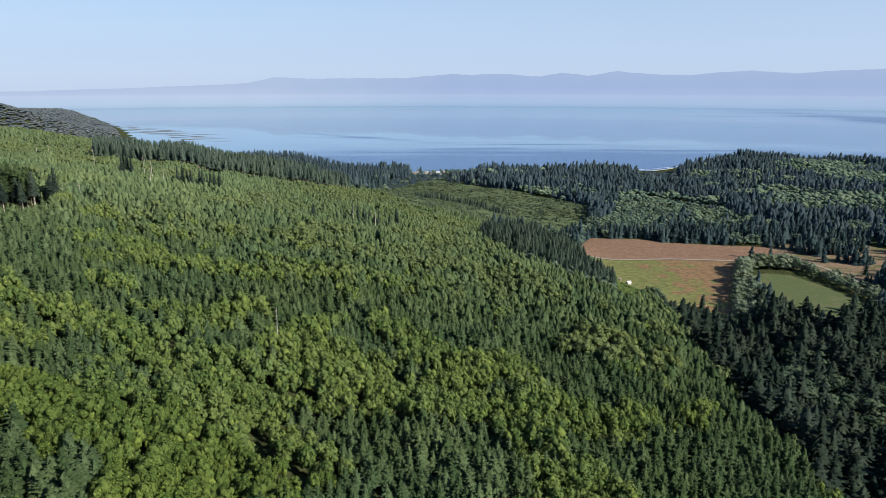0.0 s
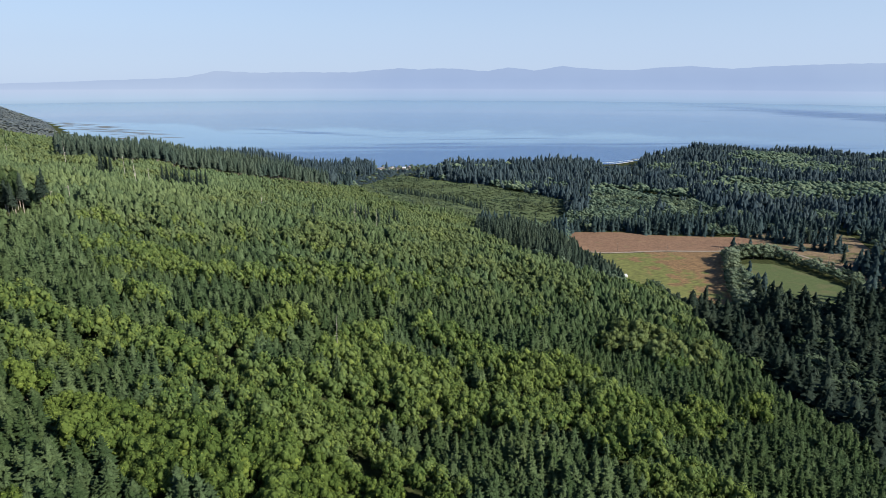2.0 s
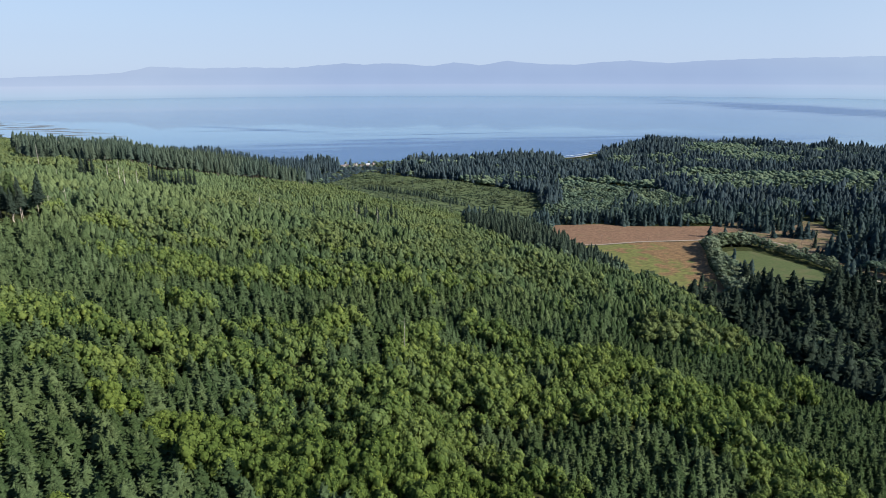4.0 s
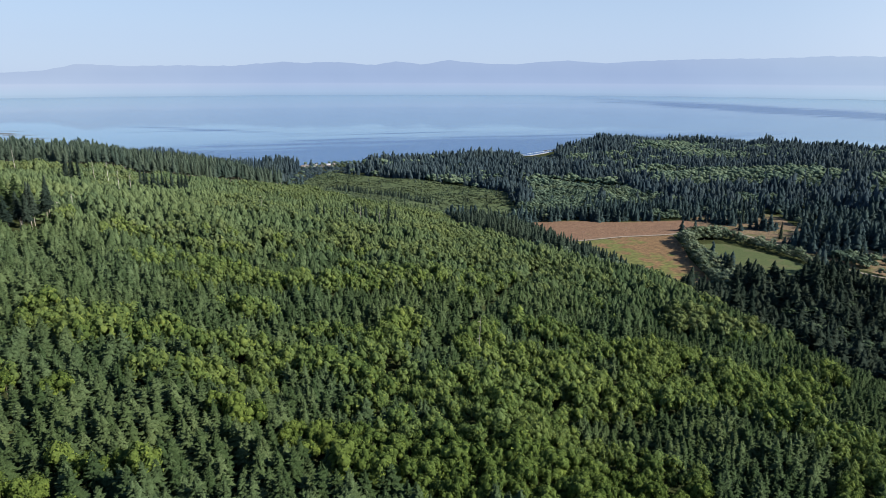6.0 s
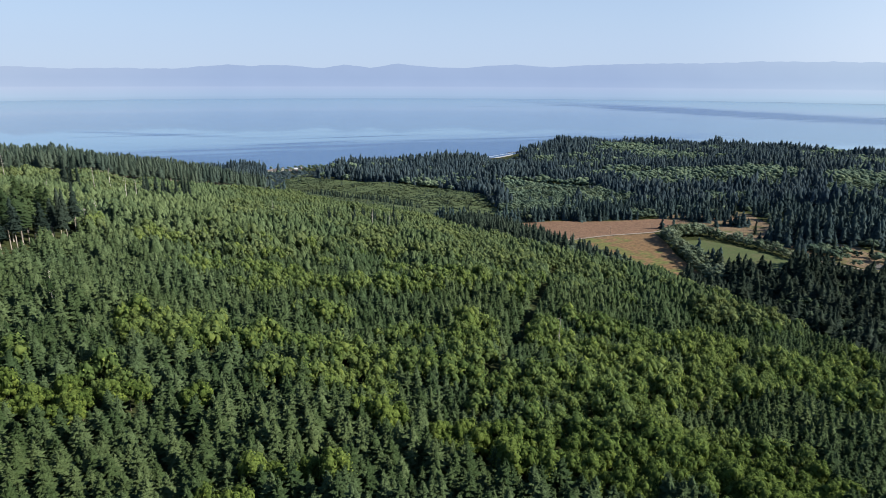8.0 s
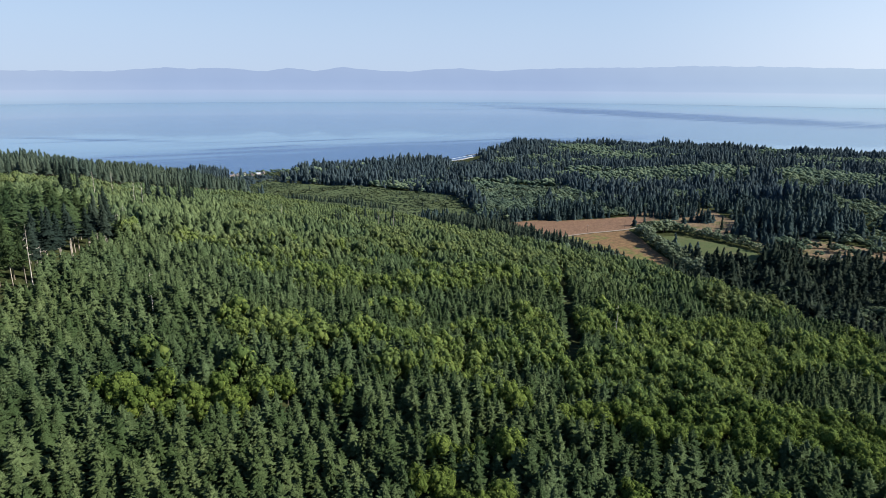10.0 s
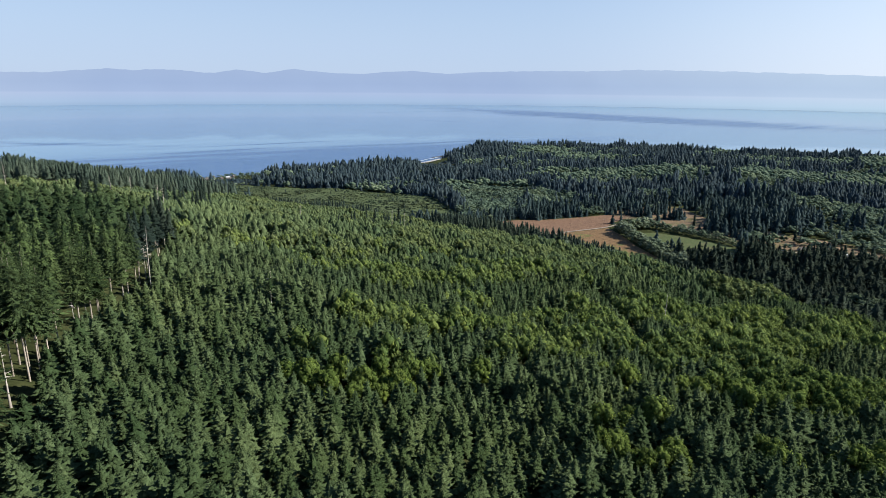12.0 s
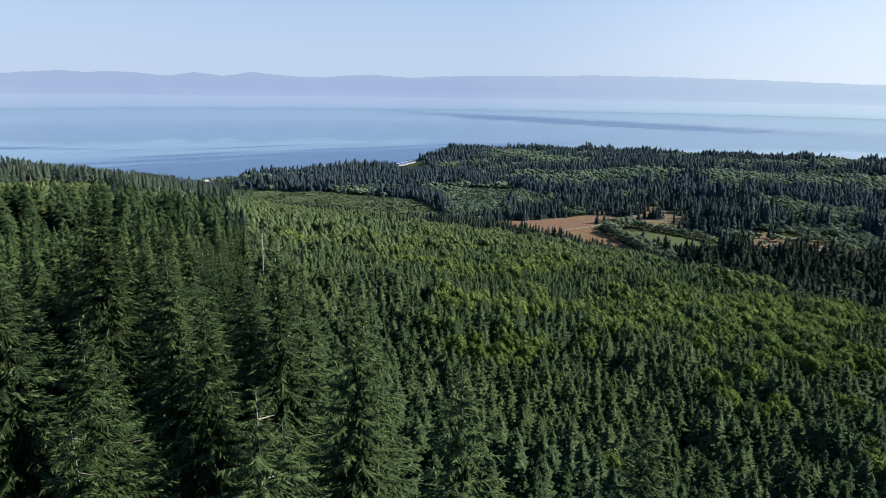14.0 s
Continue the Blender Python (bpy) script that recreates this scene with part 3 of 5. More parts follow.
def round_lump(fine):
    """A rough ball: 12 corners, or 42 with every edge halved."""
    if not fine:
        return ICO, np.array(ICO_F)
    v, f, mid = [tuple(p) for p in ICO], [], {}

    def half(i, j):
        key = (min(i, j), max(i, j))
        if key not in mid:
            m = (np.array(v[i]) + np.array(v[j])) / 2
            mid[key] = len(v)
            v.append(tuple(m / np.linalg.norm(m)))
        return mid[key]
    for i, j, k in ICO_F:
        a, b, c = half(i, j), half(j, k), half(k, i)
        f += [(i, a, c), (a, j, b), (c, b, k), (a, b, c)]
    return np.array(v), np.array(f)


FINE_LUMP, ROUGH_LUMP = round_lump(True), round_lump(False)


def leafy_form(high, radius, base, clumps, cards, size, rng, low=False, fine=False):
    """A broadleaf crown: billowing clumps of leaves that run into one another, leaf sprays lying on them."""
    v, f = [], []
    mid = high * (base + 1) / 2
    lump, lump_f = FINE_LUMP if fine else (OCT, np.array(OCT_F)) if low else ROUGH_LUMP
    for c in range(clumps):
        a, up = c * 2.4 + rng.uniform(-0.5, 0.5), 0.95 - (1.3 if base > 0 else 1.85) * (c + rng.uniform(0, 0.6)) / clumps
        rr = radius * math.sqrt(max(0.03, 1 - up * up * 0.95)) * rng.uniform(0.42, 0.66 if clumps < 9 else 0.80)
        centre = np.array([rr * math.cos(a), rr * math.sin(a), mid + up * (high - mid) * 0.70])
        cr = radius * rng.uniform(0.8, 1.2) * (0.68 if clumps < 5 else 0.50 if clumps < 9 else 0.38)
        n = len(v)
        v += list(centre + lump * (cr * rng.uniform(0.66, 1.2, len(lump)))[:, None] * np.array((1, 1, 1.15)) * (0.88 if cards > 4 else 1.0 if cards else 1.14))
        f += [(n + i, n + j, n + k) for i, j, k in lump_f]
        for _ in range(cards):
            d = rng.normal(size=3)
            d[2] = abs(d[2]) * 0.9 - 0.25
            d /= np.linalg.norm(d)
            p = centre + d * cr * rng.uniform(0.78, 1.18) * np.array((1, 1, 1.15))
            nrm = d + 0.8 * (p - np.array([0, 0, mid])) / radius + rng.normal(size=3) * 0.45
            nrm /= np.linalg.norm(nrm)
            t1 = np.cross(nrm, rng.normal(size=3))
            t1 /= np.linalg.norm(t1)
            t2 = np.cross(nrm, t1)
            sz = size * rng.uniform(0.6, 1.35)
            n = len(v)
            v += [p + t1 * sz, p - t1 * sz * 0.6 + t2 * sz * 0.7, p - t1 * sz * 0.6 - t2 * sz * 0.7]
            f += [(n, n + 1, n + 2)]
    return np.array(v), np.array(f)


def tier_form(high, radius, base, tiers, points, rng, ragged=0.3, plump=0.85):
    """A dense conifer seen from afar: skirts of boughs one above the other, jagged at the hem."""
    v, f = [], []
    for i in range(tiers):
        u = i / tiers
        rise = (1 - base) / tiers
        r = radius * (0.05 + 1.0 * (1 - u) ** plump) * rng.uniform(0.82, 1.12)
        z = high * (base + rise * i)
        ox, oy = rng.normal(size=2) * radius * 0.10
        n, m = len(v), points * 2
        for k in range(m):
            a = 2 * np.pi * (k + rng.uniform(-0.3, 0.3)) / m + i
            q = r * (1 + ragged * rng.uniform(-0.7, 0.7)) if k % 2 == 0 else r * rng.uniform(0.58, 0.82)
            v.append(np.array([ox + q * math.cos(a), oy + q * math.sin(a), z + high * rise * (rng.uniform(-0.35, 0.1) if k % 2 == 0 else rng.uniform(0.1, 0.4))]))
        v.append(np.array([ox * 0.4, oy * 0.4, min(high, z + high * rise * (1.9 if i < tiers - 1 else 1.0))]))
        f += [(n + k, n + (k + 1) % m, n + m) for k in range(m)]
    return np.array(v), np.array(f)


def joined(*forms):
    v, f, n = [], [], 0
    for a, b in forms:
        v.append(a)
        f.append(b + n)
        n += len(a)
    return np.concatenate(v), np.concatenate(f)


def spread(name, forms, pos, high, wide, mat, rng, label, category, trunk=None, pale=None):
    """Many trees as one uncounted wood: forms one metre high and wide, scaled and turned."""
    if not len(pos):
        return None
    V, F, T, n = [], [], [], 0
    pick = rng.integers(0, len(forms), len(pos))
    turn, tone = rng.uniform(0, 2 * np.pi, len(pos)), rng.uniform(0, 1, len(pos))
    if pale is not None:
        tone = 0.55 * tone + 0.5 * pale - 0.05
    for k, (fv, ff) in enumerate(forms):
        idx = np.nonzero(pick == k)[0]
        if not len(idx):
            continue
        c, s = np.cos(turn[idx])[:, None], np.sin(turn[idx])[:, None]
        x, y, z = fv[None, :, 0], fv[None, :, 1], fv[None, :, 2]
        w, h = wide[idx][:, None], high[idx][:, None]
        vv = np.stack([(x * c - y * s) * w + pos[idx, 0][:, None], (x * s + y * c) * w + pos[idx, 1][:, None], z * h + pos[idx, 2][:, None]], -1)
        ff = ff[None] + (np.arange(len(idx)) * len(fv))[:, None, None] + n
        V.append(vv.reshape(-1, 3))
        F.append(ff.reshape(-1, 3))
        T.append(np.repeat(tone[idx], len(fv)))
        n += len(idx) * len(fv)
    leaves = sum(len(a) for a in F)
    if trunk is not None:
        tv, tf, tmat = trunk
        vv = tv[None] * np.stack([wide, wide, high], 1)[:, None] + pos[:, None]
        V.append(vv.reshape(-1, 3))
        F.append((tf[None] + (np.arange(len(pos)) * len(tv))[:, None, None] + n).reshape(-1, 3))
        T.append(np.repeat(tone, len(tv)))
    me = mesh_from(name, np.concatenate(V), np.concatenate(F), mat, np.concatenate(T), True)
    if trunk is not None:
        me.materials.append(tmat)
        me.polygons.foreach_set("material_index", (np.arange(len(me.polygons)) >= leaves).astype(np.int32))
    return tagged(new(name, me), label, category, kind="stuff")


def unit_forms(make, count, seed):
    return [make(np.random.default_rng(seed + k)) for k in range(count)]


def thing(name, label, category, group=""):
    return tagged(new(name), label, category, group)


def part(name, verts, faces, mat, parent, label="", smooth=False):
    ob = new(name, mesh_from(name, verts, faces, mat, None, smooth))
    ob.parent = parent
    if label:
        ob["label"] = label
    return ob


# ---------------------------------------------------------------- where the trees stand
rng = np.random.default_rng(11)
EDGE_Y = [90, 140, 182, 200, 240, 262, 283, 330, 366, 402, 425, 446]
EDGE_X = [-312, -311, -308, -304, -296, -286, -273, -261, -249, -244, -256, -296]
RIDGE = [(-352, 640), (-280, 664), (-200, 722), (-112, 792), (-150, 880), (-420, 770)]
RIDGE_END = [(-175, 1060), (-100, 1050), (-98, 1130), (-170, 1150)]
BELT = [(50, 650), (42, 600), (42, 566), (50, 522), (74, 496), (98, 464), (135, 432), (162, 455), (166, 520), (143, 560), (148, 640), (152, 690), (90, 700)]
# cleared of tall trees to fit the camera's view of the field shed
SIGHT_GAP = [(126, 420), (143, 424), (168, 486), (186, 520), (192, 566), (168, 566), (150, 506), (138, 462)]
# stands of alder and of conifers on the slope: the line they follow and half their width
ALDERS = [([(-31, 660), (8, 620), (52, 642)], 22), ([(-113, 414), (-91, 428), (-88, 401), (-61, 404), (-43, 396)], 8), ([(-7, 415), (50, 420), (80, 408)], 8), ([(-1, 476), (28, 491), (-17, 512)], 10), ([(-123, 685), (-64, 791)], 40)]
ALDERS += [([(-126, 167), (-121, 178)], 7), ([(-99, 160), (-88, 168), (-74, 183), (-65, 183)], 15), ([(-79, 143), (-57, 151)], 14), ([(-49, 150), (-37, 160)], 9),
          ([(-134, 236), (-97, 206), (-73, 195)], 9), ([(-172, 336), (-144, 313)], 11), ([(-119, 314), (-74, 335)], 9), ([(-165, 215), (-153, 213)], 8), ([(-54, 230), (-28, 227)], 8),
          ([(-25, 350), (6, 445)], 9), ([(-28, 286), (10, 252)], 10), ([(29, 207), (119, 245)], 10), ([(31, 179), (57, 174)], 9), ([(-135, 179), (-116, 172), (-107, 164)], 9)]
ALDERS += [([(-88, 197), (-57, 178)], 11), ([(32, 201), (39, 166)], 10), ([(-220, 213), (-211, 208)], 9), ([(-192, 247), (-170, 238)], 7), ([(-181, 214), (-157, 217)], 6),
           ([(-208, 205), (-197, 201)], 6), ([(-147, 228), (-114, 226)], 7), ([(-119, 197), (-93, 180), (-61, 175)], 9), ([(-111, 169), (-108, 155)], 7), ([(31, 218), (128, 232)], 11),
           ([(-41, 175), (-45, 149)], 9), ([(-129, 312), (26, 391)], 8), ([(-216, 252), (-203, 256)], 6)]
ALDERS += [([(-242, 205), (-213, 201)], 6.5), ([(-202, 204), (-192, 198)], 6), ([(-211, 244), (-146, 240)], 6), ([(-86, 285), (-113, 225)], 9), ([(-52, 282), (-65, 250)], 8),
           ([(-107, 212), (-37, 208), (73, 215)], 11), ([(-107, 175), (-69, 161)], 11), ([(-194, 159), (-186, 152)], 5), ([(-255, 169), (-252, 172)], 5), ([(-249, 206), (-187, 199)], 5),
           ([(-112, 184), (-72, 154)], 8), ([(-185, 169), (-174, 165)], 4)]
CONIFERS = [([(-108, 497), (-73, 502), (-35, 529)], 14), ([(-81, 429), (-33, 456)], 10), ([(-107, 370), (-75, 379)], 8), ([(-10, 431), (30, 446)], 7), ([(-10, 390), (22, 390)], 6), ([(-52, 318), (-34, 329)], 5), ([(-133, 551), (-121, 569)], 9)]
CONIFERS += [([(-133, 195), (-101, 195)], 11), ([(-114, 138), (-94, 136)], 12), ([(-39, 194), (3, 166)], 13), ([(-125, 276), (-46, 299)], 8), ([(69, 190), (174, 250)], 18),
            ([(-99, 228), (-86, 225)], 6), ([(-212, 191), (-166, 180), (-138, 160)], 13), ([(-114, 283), (-82, 261)], 8), ([(-195, 188), (-146, 165)], 10),
            ([(-290, 187), (-238, 174), (-211, 152)], 14), ([(-184, 195), (-169, 189)], 7)]
TREELESS = [(-54, 169, 5), (-104, 231, 5), (-134, 172, 4), (-173, 176, 5), (-200, 191, 4), (-17, 233, 5), (-30, 314, 4), (-30, 232, 2.6), (-66, 246, 2.6)]
TRACK = [(42, 415), (9, 372), (-30, 321), (-59, 283), (-84, 248), (-106, 222)]


def seen_side(x, y):
    left = np.minimum.reduce([-0.72 * y, -132 - 0.38 * (y - 34), -229 - 0.2 * (y - 60), np.full(np.shape(x), -352.0)]) - 14
    low = np.where(x < 113, 92 + (x + 240) * 0.2, np.minimum(1.39 * x, 87 + 0.31 * (x + 340)) - 40)
    low = np.where(x < -240, 92, low)
    return (x > left) & (y > low) & (np.interp(x, COAST_X, COAST_Y) - y > 26)


def jittered(x0, x1, y0, y1, gap):
    x, y = np.meshgrid(np.arange(x0, x1, gap), np.arange(y0, y1, gap * 0.9))
    x = x + (np.arange(x.shape[0])[:, None] % 2) * gap / 2
    x = (x + rng.uniform(-0.36, 0.36, x.shape) * gap).ravel()
    y = (y + rng.uniform(-0.36, 0.36, y.shape) * gap).ravel()
    ok = seen_side(x, y)
    return x[ok], y[ok]


def open_land(x, y):
    o = np.zeros(np.shape(x), bool)
    for poly in (FIELD_N, FIELD_S, GREEN, CLEARING, SIGHT_GAP):
        o |= inside(x, y, poly)
    return o | (near_line(x, y, ROAD) < 6)


def tall_stand(x, y):
    return (x < np.interp(y, EDGE_Y, EDGE_X)) & (y > 97) & (y < 406)


def path_gap(x, y):
    """Ground distance to the line of flight, to sort the near trees from the far."""
    return near_line(x, y, [(0, 0), (-130, 34), (-230, 62), (-340, 87)])


# hillside plantation
hx, hy = jittered(-760, 200, 85, 1080, 3.7)
some = (rng.uniform(0, 1, len(hx)) < 1 - 0.10 * step(260, 420, path_gap(hx, hy)))
hx, hy = hx[some], hy[some]
ok = ~open_land(hx, hy) & ~tall_stand(hx, hy) & ~inside(hx, hy, RIDGE) & ~inside(hx, hy, BELT) & ~inside(hx, hy, SCRUB_FLAT) & (near_line(hx, hy, TRACK) > 3.3) & (np.hypot(hx + 58, hy - 178) > 5) & ~((hx < np.interp(hy, EDGE_Y, EDGE_X) + 2.0) & (hy > 190) & (hy < 400))
ok &= (hx < 150 + 0.10 * (hy - 200)) & ~((hx > 60) & (hy > 640))
ok &= np.min([np.hypot(hx - a - 0.8, hy - b + 6.0) for a, b in ((-300, 230), (-308, 202), (-287, 262), (-273, 295))], 0) > 4.7
ok &= lattice(hx, hy, 9, 61) > 0.05
for gap_x, gap_y, gap_r in TREELESS:
    ok &= np.hypot(hx - gap_x, hy - gap_y) > gap_r
ok &= (hy < 700) | (rng.uniform(0, 1, len(hx)) < 0.75)
hx, hy = hx[ok], hy[ok]
bias = 0.03 * step(-170, -110, hx) + 0.03 - 0.16 * step(-150, -230, hx) * step(560, 470, hy) - 0.05 * step(500, 650, hy) + 0.10 * step(540, 640, hy) * step(-220, -300, hx)
patchy = 0.55 * lattice(hx * 0.6, hy, 30, 21) + 0.45 * lattice(hx, hy, 12, 22) + bias
patchy -= 0.07 * step(0, 80, hx)
patchy -= 0.14 * step(20, 80, hx) * step(360, 280, hy)
patchy -= 0.05 * step(380, 470, hy) * step(640, 560, hy)
patchy -= 0.10 * step(420, 300, hy) + 0.035 * step(300, 480, hy)
for stands, gain in ((ALDERS, 0.55), (CONIFERS, -0.5)):
    most = np.zeros(len(hx))
    for line, half in stands:
        most = np.maximum(most, step(1.25, 0.55, near_line(hx, hy, line) / half))
    patchy += gain * most
leafy = patchy + rng.uniform(-0.08, 0.08, len(hx)) > 0.60
keep = ~leafy | (rng.uniform(0, 1, len(hx)) < 0.74 + 0.26 * step(380, 470, hy))   # alders stand wider apart
hx, hy, leafy = hx[keep], hy[keep], leafy[keep]
hz = ground(hx, hy)
hh = np.where(leafy, rng.uniform(8.0, 13.0, len(hx)), rng.uniform(6.8, 13.0, len(hx))) * (0.70 + 0.54 * lattice(hx, hy, 19, 33)) * (1 - 0.30 * step(400, 560, hy))
hw = np.where(leafy, hh * rng.uniform(0.20, 0.29, len(hx)) + 0.5, hh * rng.uniform(0.24, 0.31, len(hx)) + 0.4)
hd = path_gap(hx, hy)
hw *= 1 + 0.10 * step(240, 380, hd)
slope_light = np.clip(0.75 * step(280, 560, hy + 0.25 * (-hx)) + 0.36 * step(-90, -230, hx) * step(150, 330, hy) - 0.1 - 0.5 * step(-120, -210, hx) * step(260, 180, hy), 0, 1) - 0.35 * step(20, 90, hx) * step(360, 280, hy)   # painted light: hazy upper slope paler, shaded near trees darker

YR, LR, TR = 0.27, 0.34, 0.165   # crown radius of the one-metre forms: young conifer, broadleaf, tall conifer
conifer_a = unit_forms(lambda r: joined(tier_form(1, YR * 0.70, 0.20, 6, 5, r, 0.5, 1.05), conifer_form(1, YR * 1.0, 0.20, 11, 8, r, 0, 0.34, 0.3)), 8, 100)
conifer_b = unit_forms(lambda r: joined(tier_form(1, YR * 0.66, 0.22, 4, 4, r, 0.4, 1.0), conifer_form(1, YR * 1.05, 0.22, 8, 6, r, 0, 0.34, 0.35)), 8, 200)
conifer_c = unit_forms(lambda r: tier_form(1, YR, 0.10, 4, 4, r, 0.5, 0.85), 10, 300)
leafy_a = unit_forms(lambda r: leafy_form(1, LR, 0.10, 10, 30, 0.042, r, True), 6, 400)
leafy_b = unit_forms(lambda r: leafy_form(1, LR, 0.15, 8, 14, 0.056, r, True), 6, 500)
leafy_c = unit_forms(lambda r: leafy_form(1, LR, 0.15, 4, 5, 0.10, r, True), 10, 600)
leafy_s = unit_forms(lambda r: leafy_form(1, LR, 0.1, 3, 2, 0.1, r, True), 8, 670)
leafy_d = unit_forms(lambda r: leafy_form(1, LR, 0.10, 6, 5, 0.085, r, True), 10, 650)


def tall_forms(whorls, per, count, seed):
    return unit_forms(lambda r: tier_form(1, TR, 0.40, whorls, per, r, 0.35), count, seed)


bole = (*trunk_form(0.9, 0.013, 4, 0, None), pale_bark)


young_order = np.argsort(hd + 1e6 * leafy)[:300]
alder_order = np.argsort(hd + 1e6 * ~leafy)[:300]
single = np.zeros(len(hx), bool)
single[young_order] = single[alder_order] = True
HP = np.stack([hx, hy, hz - 0.2], 1)
band = np.maximum(0, hd + rng.uniform(-50, 50, len(hx)))
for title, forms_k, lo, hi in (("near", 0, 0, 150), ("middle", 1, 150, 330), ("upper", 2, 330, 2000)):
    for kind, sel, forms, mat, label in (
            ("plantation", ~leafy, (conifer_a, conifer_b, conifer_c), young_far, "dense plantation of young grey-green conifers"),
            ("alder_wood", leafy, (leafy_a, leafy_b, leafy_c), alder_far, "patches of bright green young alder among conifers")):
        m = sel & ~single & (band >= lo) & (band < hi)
        mat = upper_hazed if title == "upper" and kind == "alder_wood" else mat
        spread(kind, forms[forms_k], HP[m], hh[m], hw[m] / (LR if kind == "alder_wood" else YR), mat, rng, label, "woods", None, slope_light[m])


def tree(name, label, category, group, crown, trunk, crown_mat):
    t = thing(name, label, category, group)
    part("crown", *crown, crown_mat, t, "", True)
    part("trunk", *trunk, bark, t, "", True)
    return t


def plant(models, xs, ys, zs, highs, wides, gen):
    """Copies of the model trees, one for each place; the models stand at the first places."""
    for i in range(len(xs)):
        k = i % len(models)
        m = Matrix.LocRotScale((float(xs[i]), float(ys[i]), float(zs[i])), Euler((gen.normal() * 0.008, gen.normal() * 0.008, gen.uniform(0, 6.28))), None)
        s = (float(wides[i]), float(wides[i]), float(highs[i]))
        if i < len(models):
            models[k].scale = (1, 1, 1)
            ob = models[k]
            ob.matrix_basis = m
        else:
            ob = copy_thing(models[k], m)
        ob.matrix_basis = m
        ob.scale = s


r0 = np.random.default_rng(5)
def young_set(count, seed, tiers, points, whorls, fine):
    return [tree("young_conifer", "young grey-green conifer in a dense hillside plantation", "tree", "plantation conifers",
                 joined(tier_form(1, YR * 0.66, 0.05, tiers, points, np.random.default_rng(seed + k), 0.5, 0.8), conifer_form(1, YR * 1.08, 0.05, whorls, 8, np.random.default_rng(seed + 20 + k), fine)),
                 trunk_form(0.97, 0.012, 5, 0, r0), young_leaf) for k in range(count)]


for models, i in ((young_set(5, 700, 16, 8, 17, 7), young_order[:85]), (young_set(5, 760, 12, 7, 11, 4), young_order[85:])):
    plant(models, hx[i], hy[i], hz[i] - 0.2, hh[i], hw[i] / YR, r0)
def alder_set(count, seed, cards):
    return [tree("alder_tree", "bushy bright green young alder among conifers", "tree", "hillside alders",
                 leafy_form(1, LR, 0.06, 15, cards, 0.033, np.random.default_rng(seed + k)), trunk_form(0.8, 0.014, 5, 0, r0), alder_leaf) for k in range(count)]


for models, i in ((alder_set(5, 800, 44), alder_order[:120]), (alder_set(5, 820, 30), alder_order[120:])):
    plant(models, hx[i], hy[i], hz[i] - 0.2, hh[i], hw[i] / LR, r0)

# tall stand on the upper slope
BARE = [(-299, 229), (-301, 233), (-304, 231), (-309, 206), (-311, 200), (-287, 261), (-301, 227), (-297, 231), (-303, 238), (-299, 236), (-312, 203), (-307, 203), (-310, 198), (-285, 263), (-290, 259), (-288, 266), (-272, 296), (-275, 292)]
GIANTS = [(-334.7, 103.9, 53), (-319, 111.5, 47), (-320, 125.5, 49), (-318, 144, 49), (-331, 168, 53), (-338.4, 119.6, 47), (-329, 117, 45), (-328.5, 134, 48), (-347, 110, 44), (-337, 133, 48),
          (-326, 153, 47), (-317, 158, 41), (-312, 172, 38), (-322, 178, 45), (-341, 149, 51), (-347, 130, 47), (-316, 188, 40), (-330, 188, 46), (-342, 176, 48), (-326, 105, 43)]
HEROES = BARE + [(a, b) for a, b, c in GIANTS]
tx, ty = jittered(-520, -240, 80, 450, 8.4)
ok = tall_stand(tx, ty) & ((ty > 200) | (lattice(tx, ty, 11, 95) > 0.42)) & (np.min([np.hypot(tx - a, ty - b) for a, b in HEROES], 0) > 7.0)
tx, ty = np.concatenate([[a for a, b in HEROES], tx[ok]]), np.concatenate([[b for a, b in HEROES], ty[ok]])
th, tw = rng.uniform(21, 27, len(tx)) + 6.0 * step(310, 190, ty) + 14.0 * step(215, 160, ty), rng.uniform(3.8, 5.4, len(tx)) + 1.0 * step(310, 190, ty) + 0.8 * step(215, 160, ty)
th[len(BARE):len(HEROES)], tw[len(BARE):len(HEROES)] = [c for a, b, c in GIANTS], 6.4
tz = ground(tx, ty) - 0.3
td = np.hypot(tx + 335, ty - 95)
order = np.argsort(td)
rim = tx > np.interp(ty, EDGE_Y, EDGE_X) - 9
edge = np.array([k for k in order if rim[k] and not (len(BARE) <= k < len(HEROES) or k >= len(HEROES) and ty[k] < 225)])
inner = np.array([k for k in order if k not in set(edge.tolist())])
ultra, hero, nxt, rest = inner[:34], inner[34:72], inner[72:180], inner[180:]
edge_models = [tree("spruce_tree", "edge spruce with a long bare pale trunk below the crown", "tree", "old spruce stand",
                    joined(tier_form(1, TR * 0.60, 0.36, 20, 8, np.random.default_rng(980 + k), 0.5), conifer_form(1, TR, 0.35, 21, 7, np.random.default_rng(970 + k), 5, 0.3, 0.5)), trunk_form(0.985, 0.0105, 8, 0, r0), spruce_leaf) for k in range(4)]
bare_models = [tree("spruce_tree", "edge spruce on a tall bare pale trunk", "tree", "old spruce stand",
                    conifer_form(1, TR, 0.40, 24, 7, np.random.default_rng(990 + k), 6, 0.3, 0.5), trunk_form(0.985, 0.0085, 8, 0, r0), spruce_leaf) for k in range(3)]
for m in edge_models + bare_models:
    m.children[1].data.materials[0] = edge_bark
bare = (lattice(tx[edge], ty[edge], 26, 91) > 0.62) & (ty[edge] > 280) | (np.min([np.hypot(tx[edge] - a, ty[edge] - b) for a, b in BARE], 0) < 1)
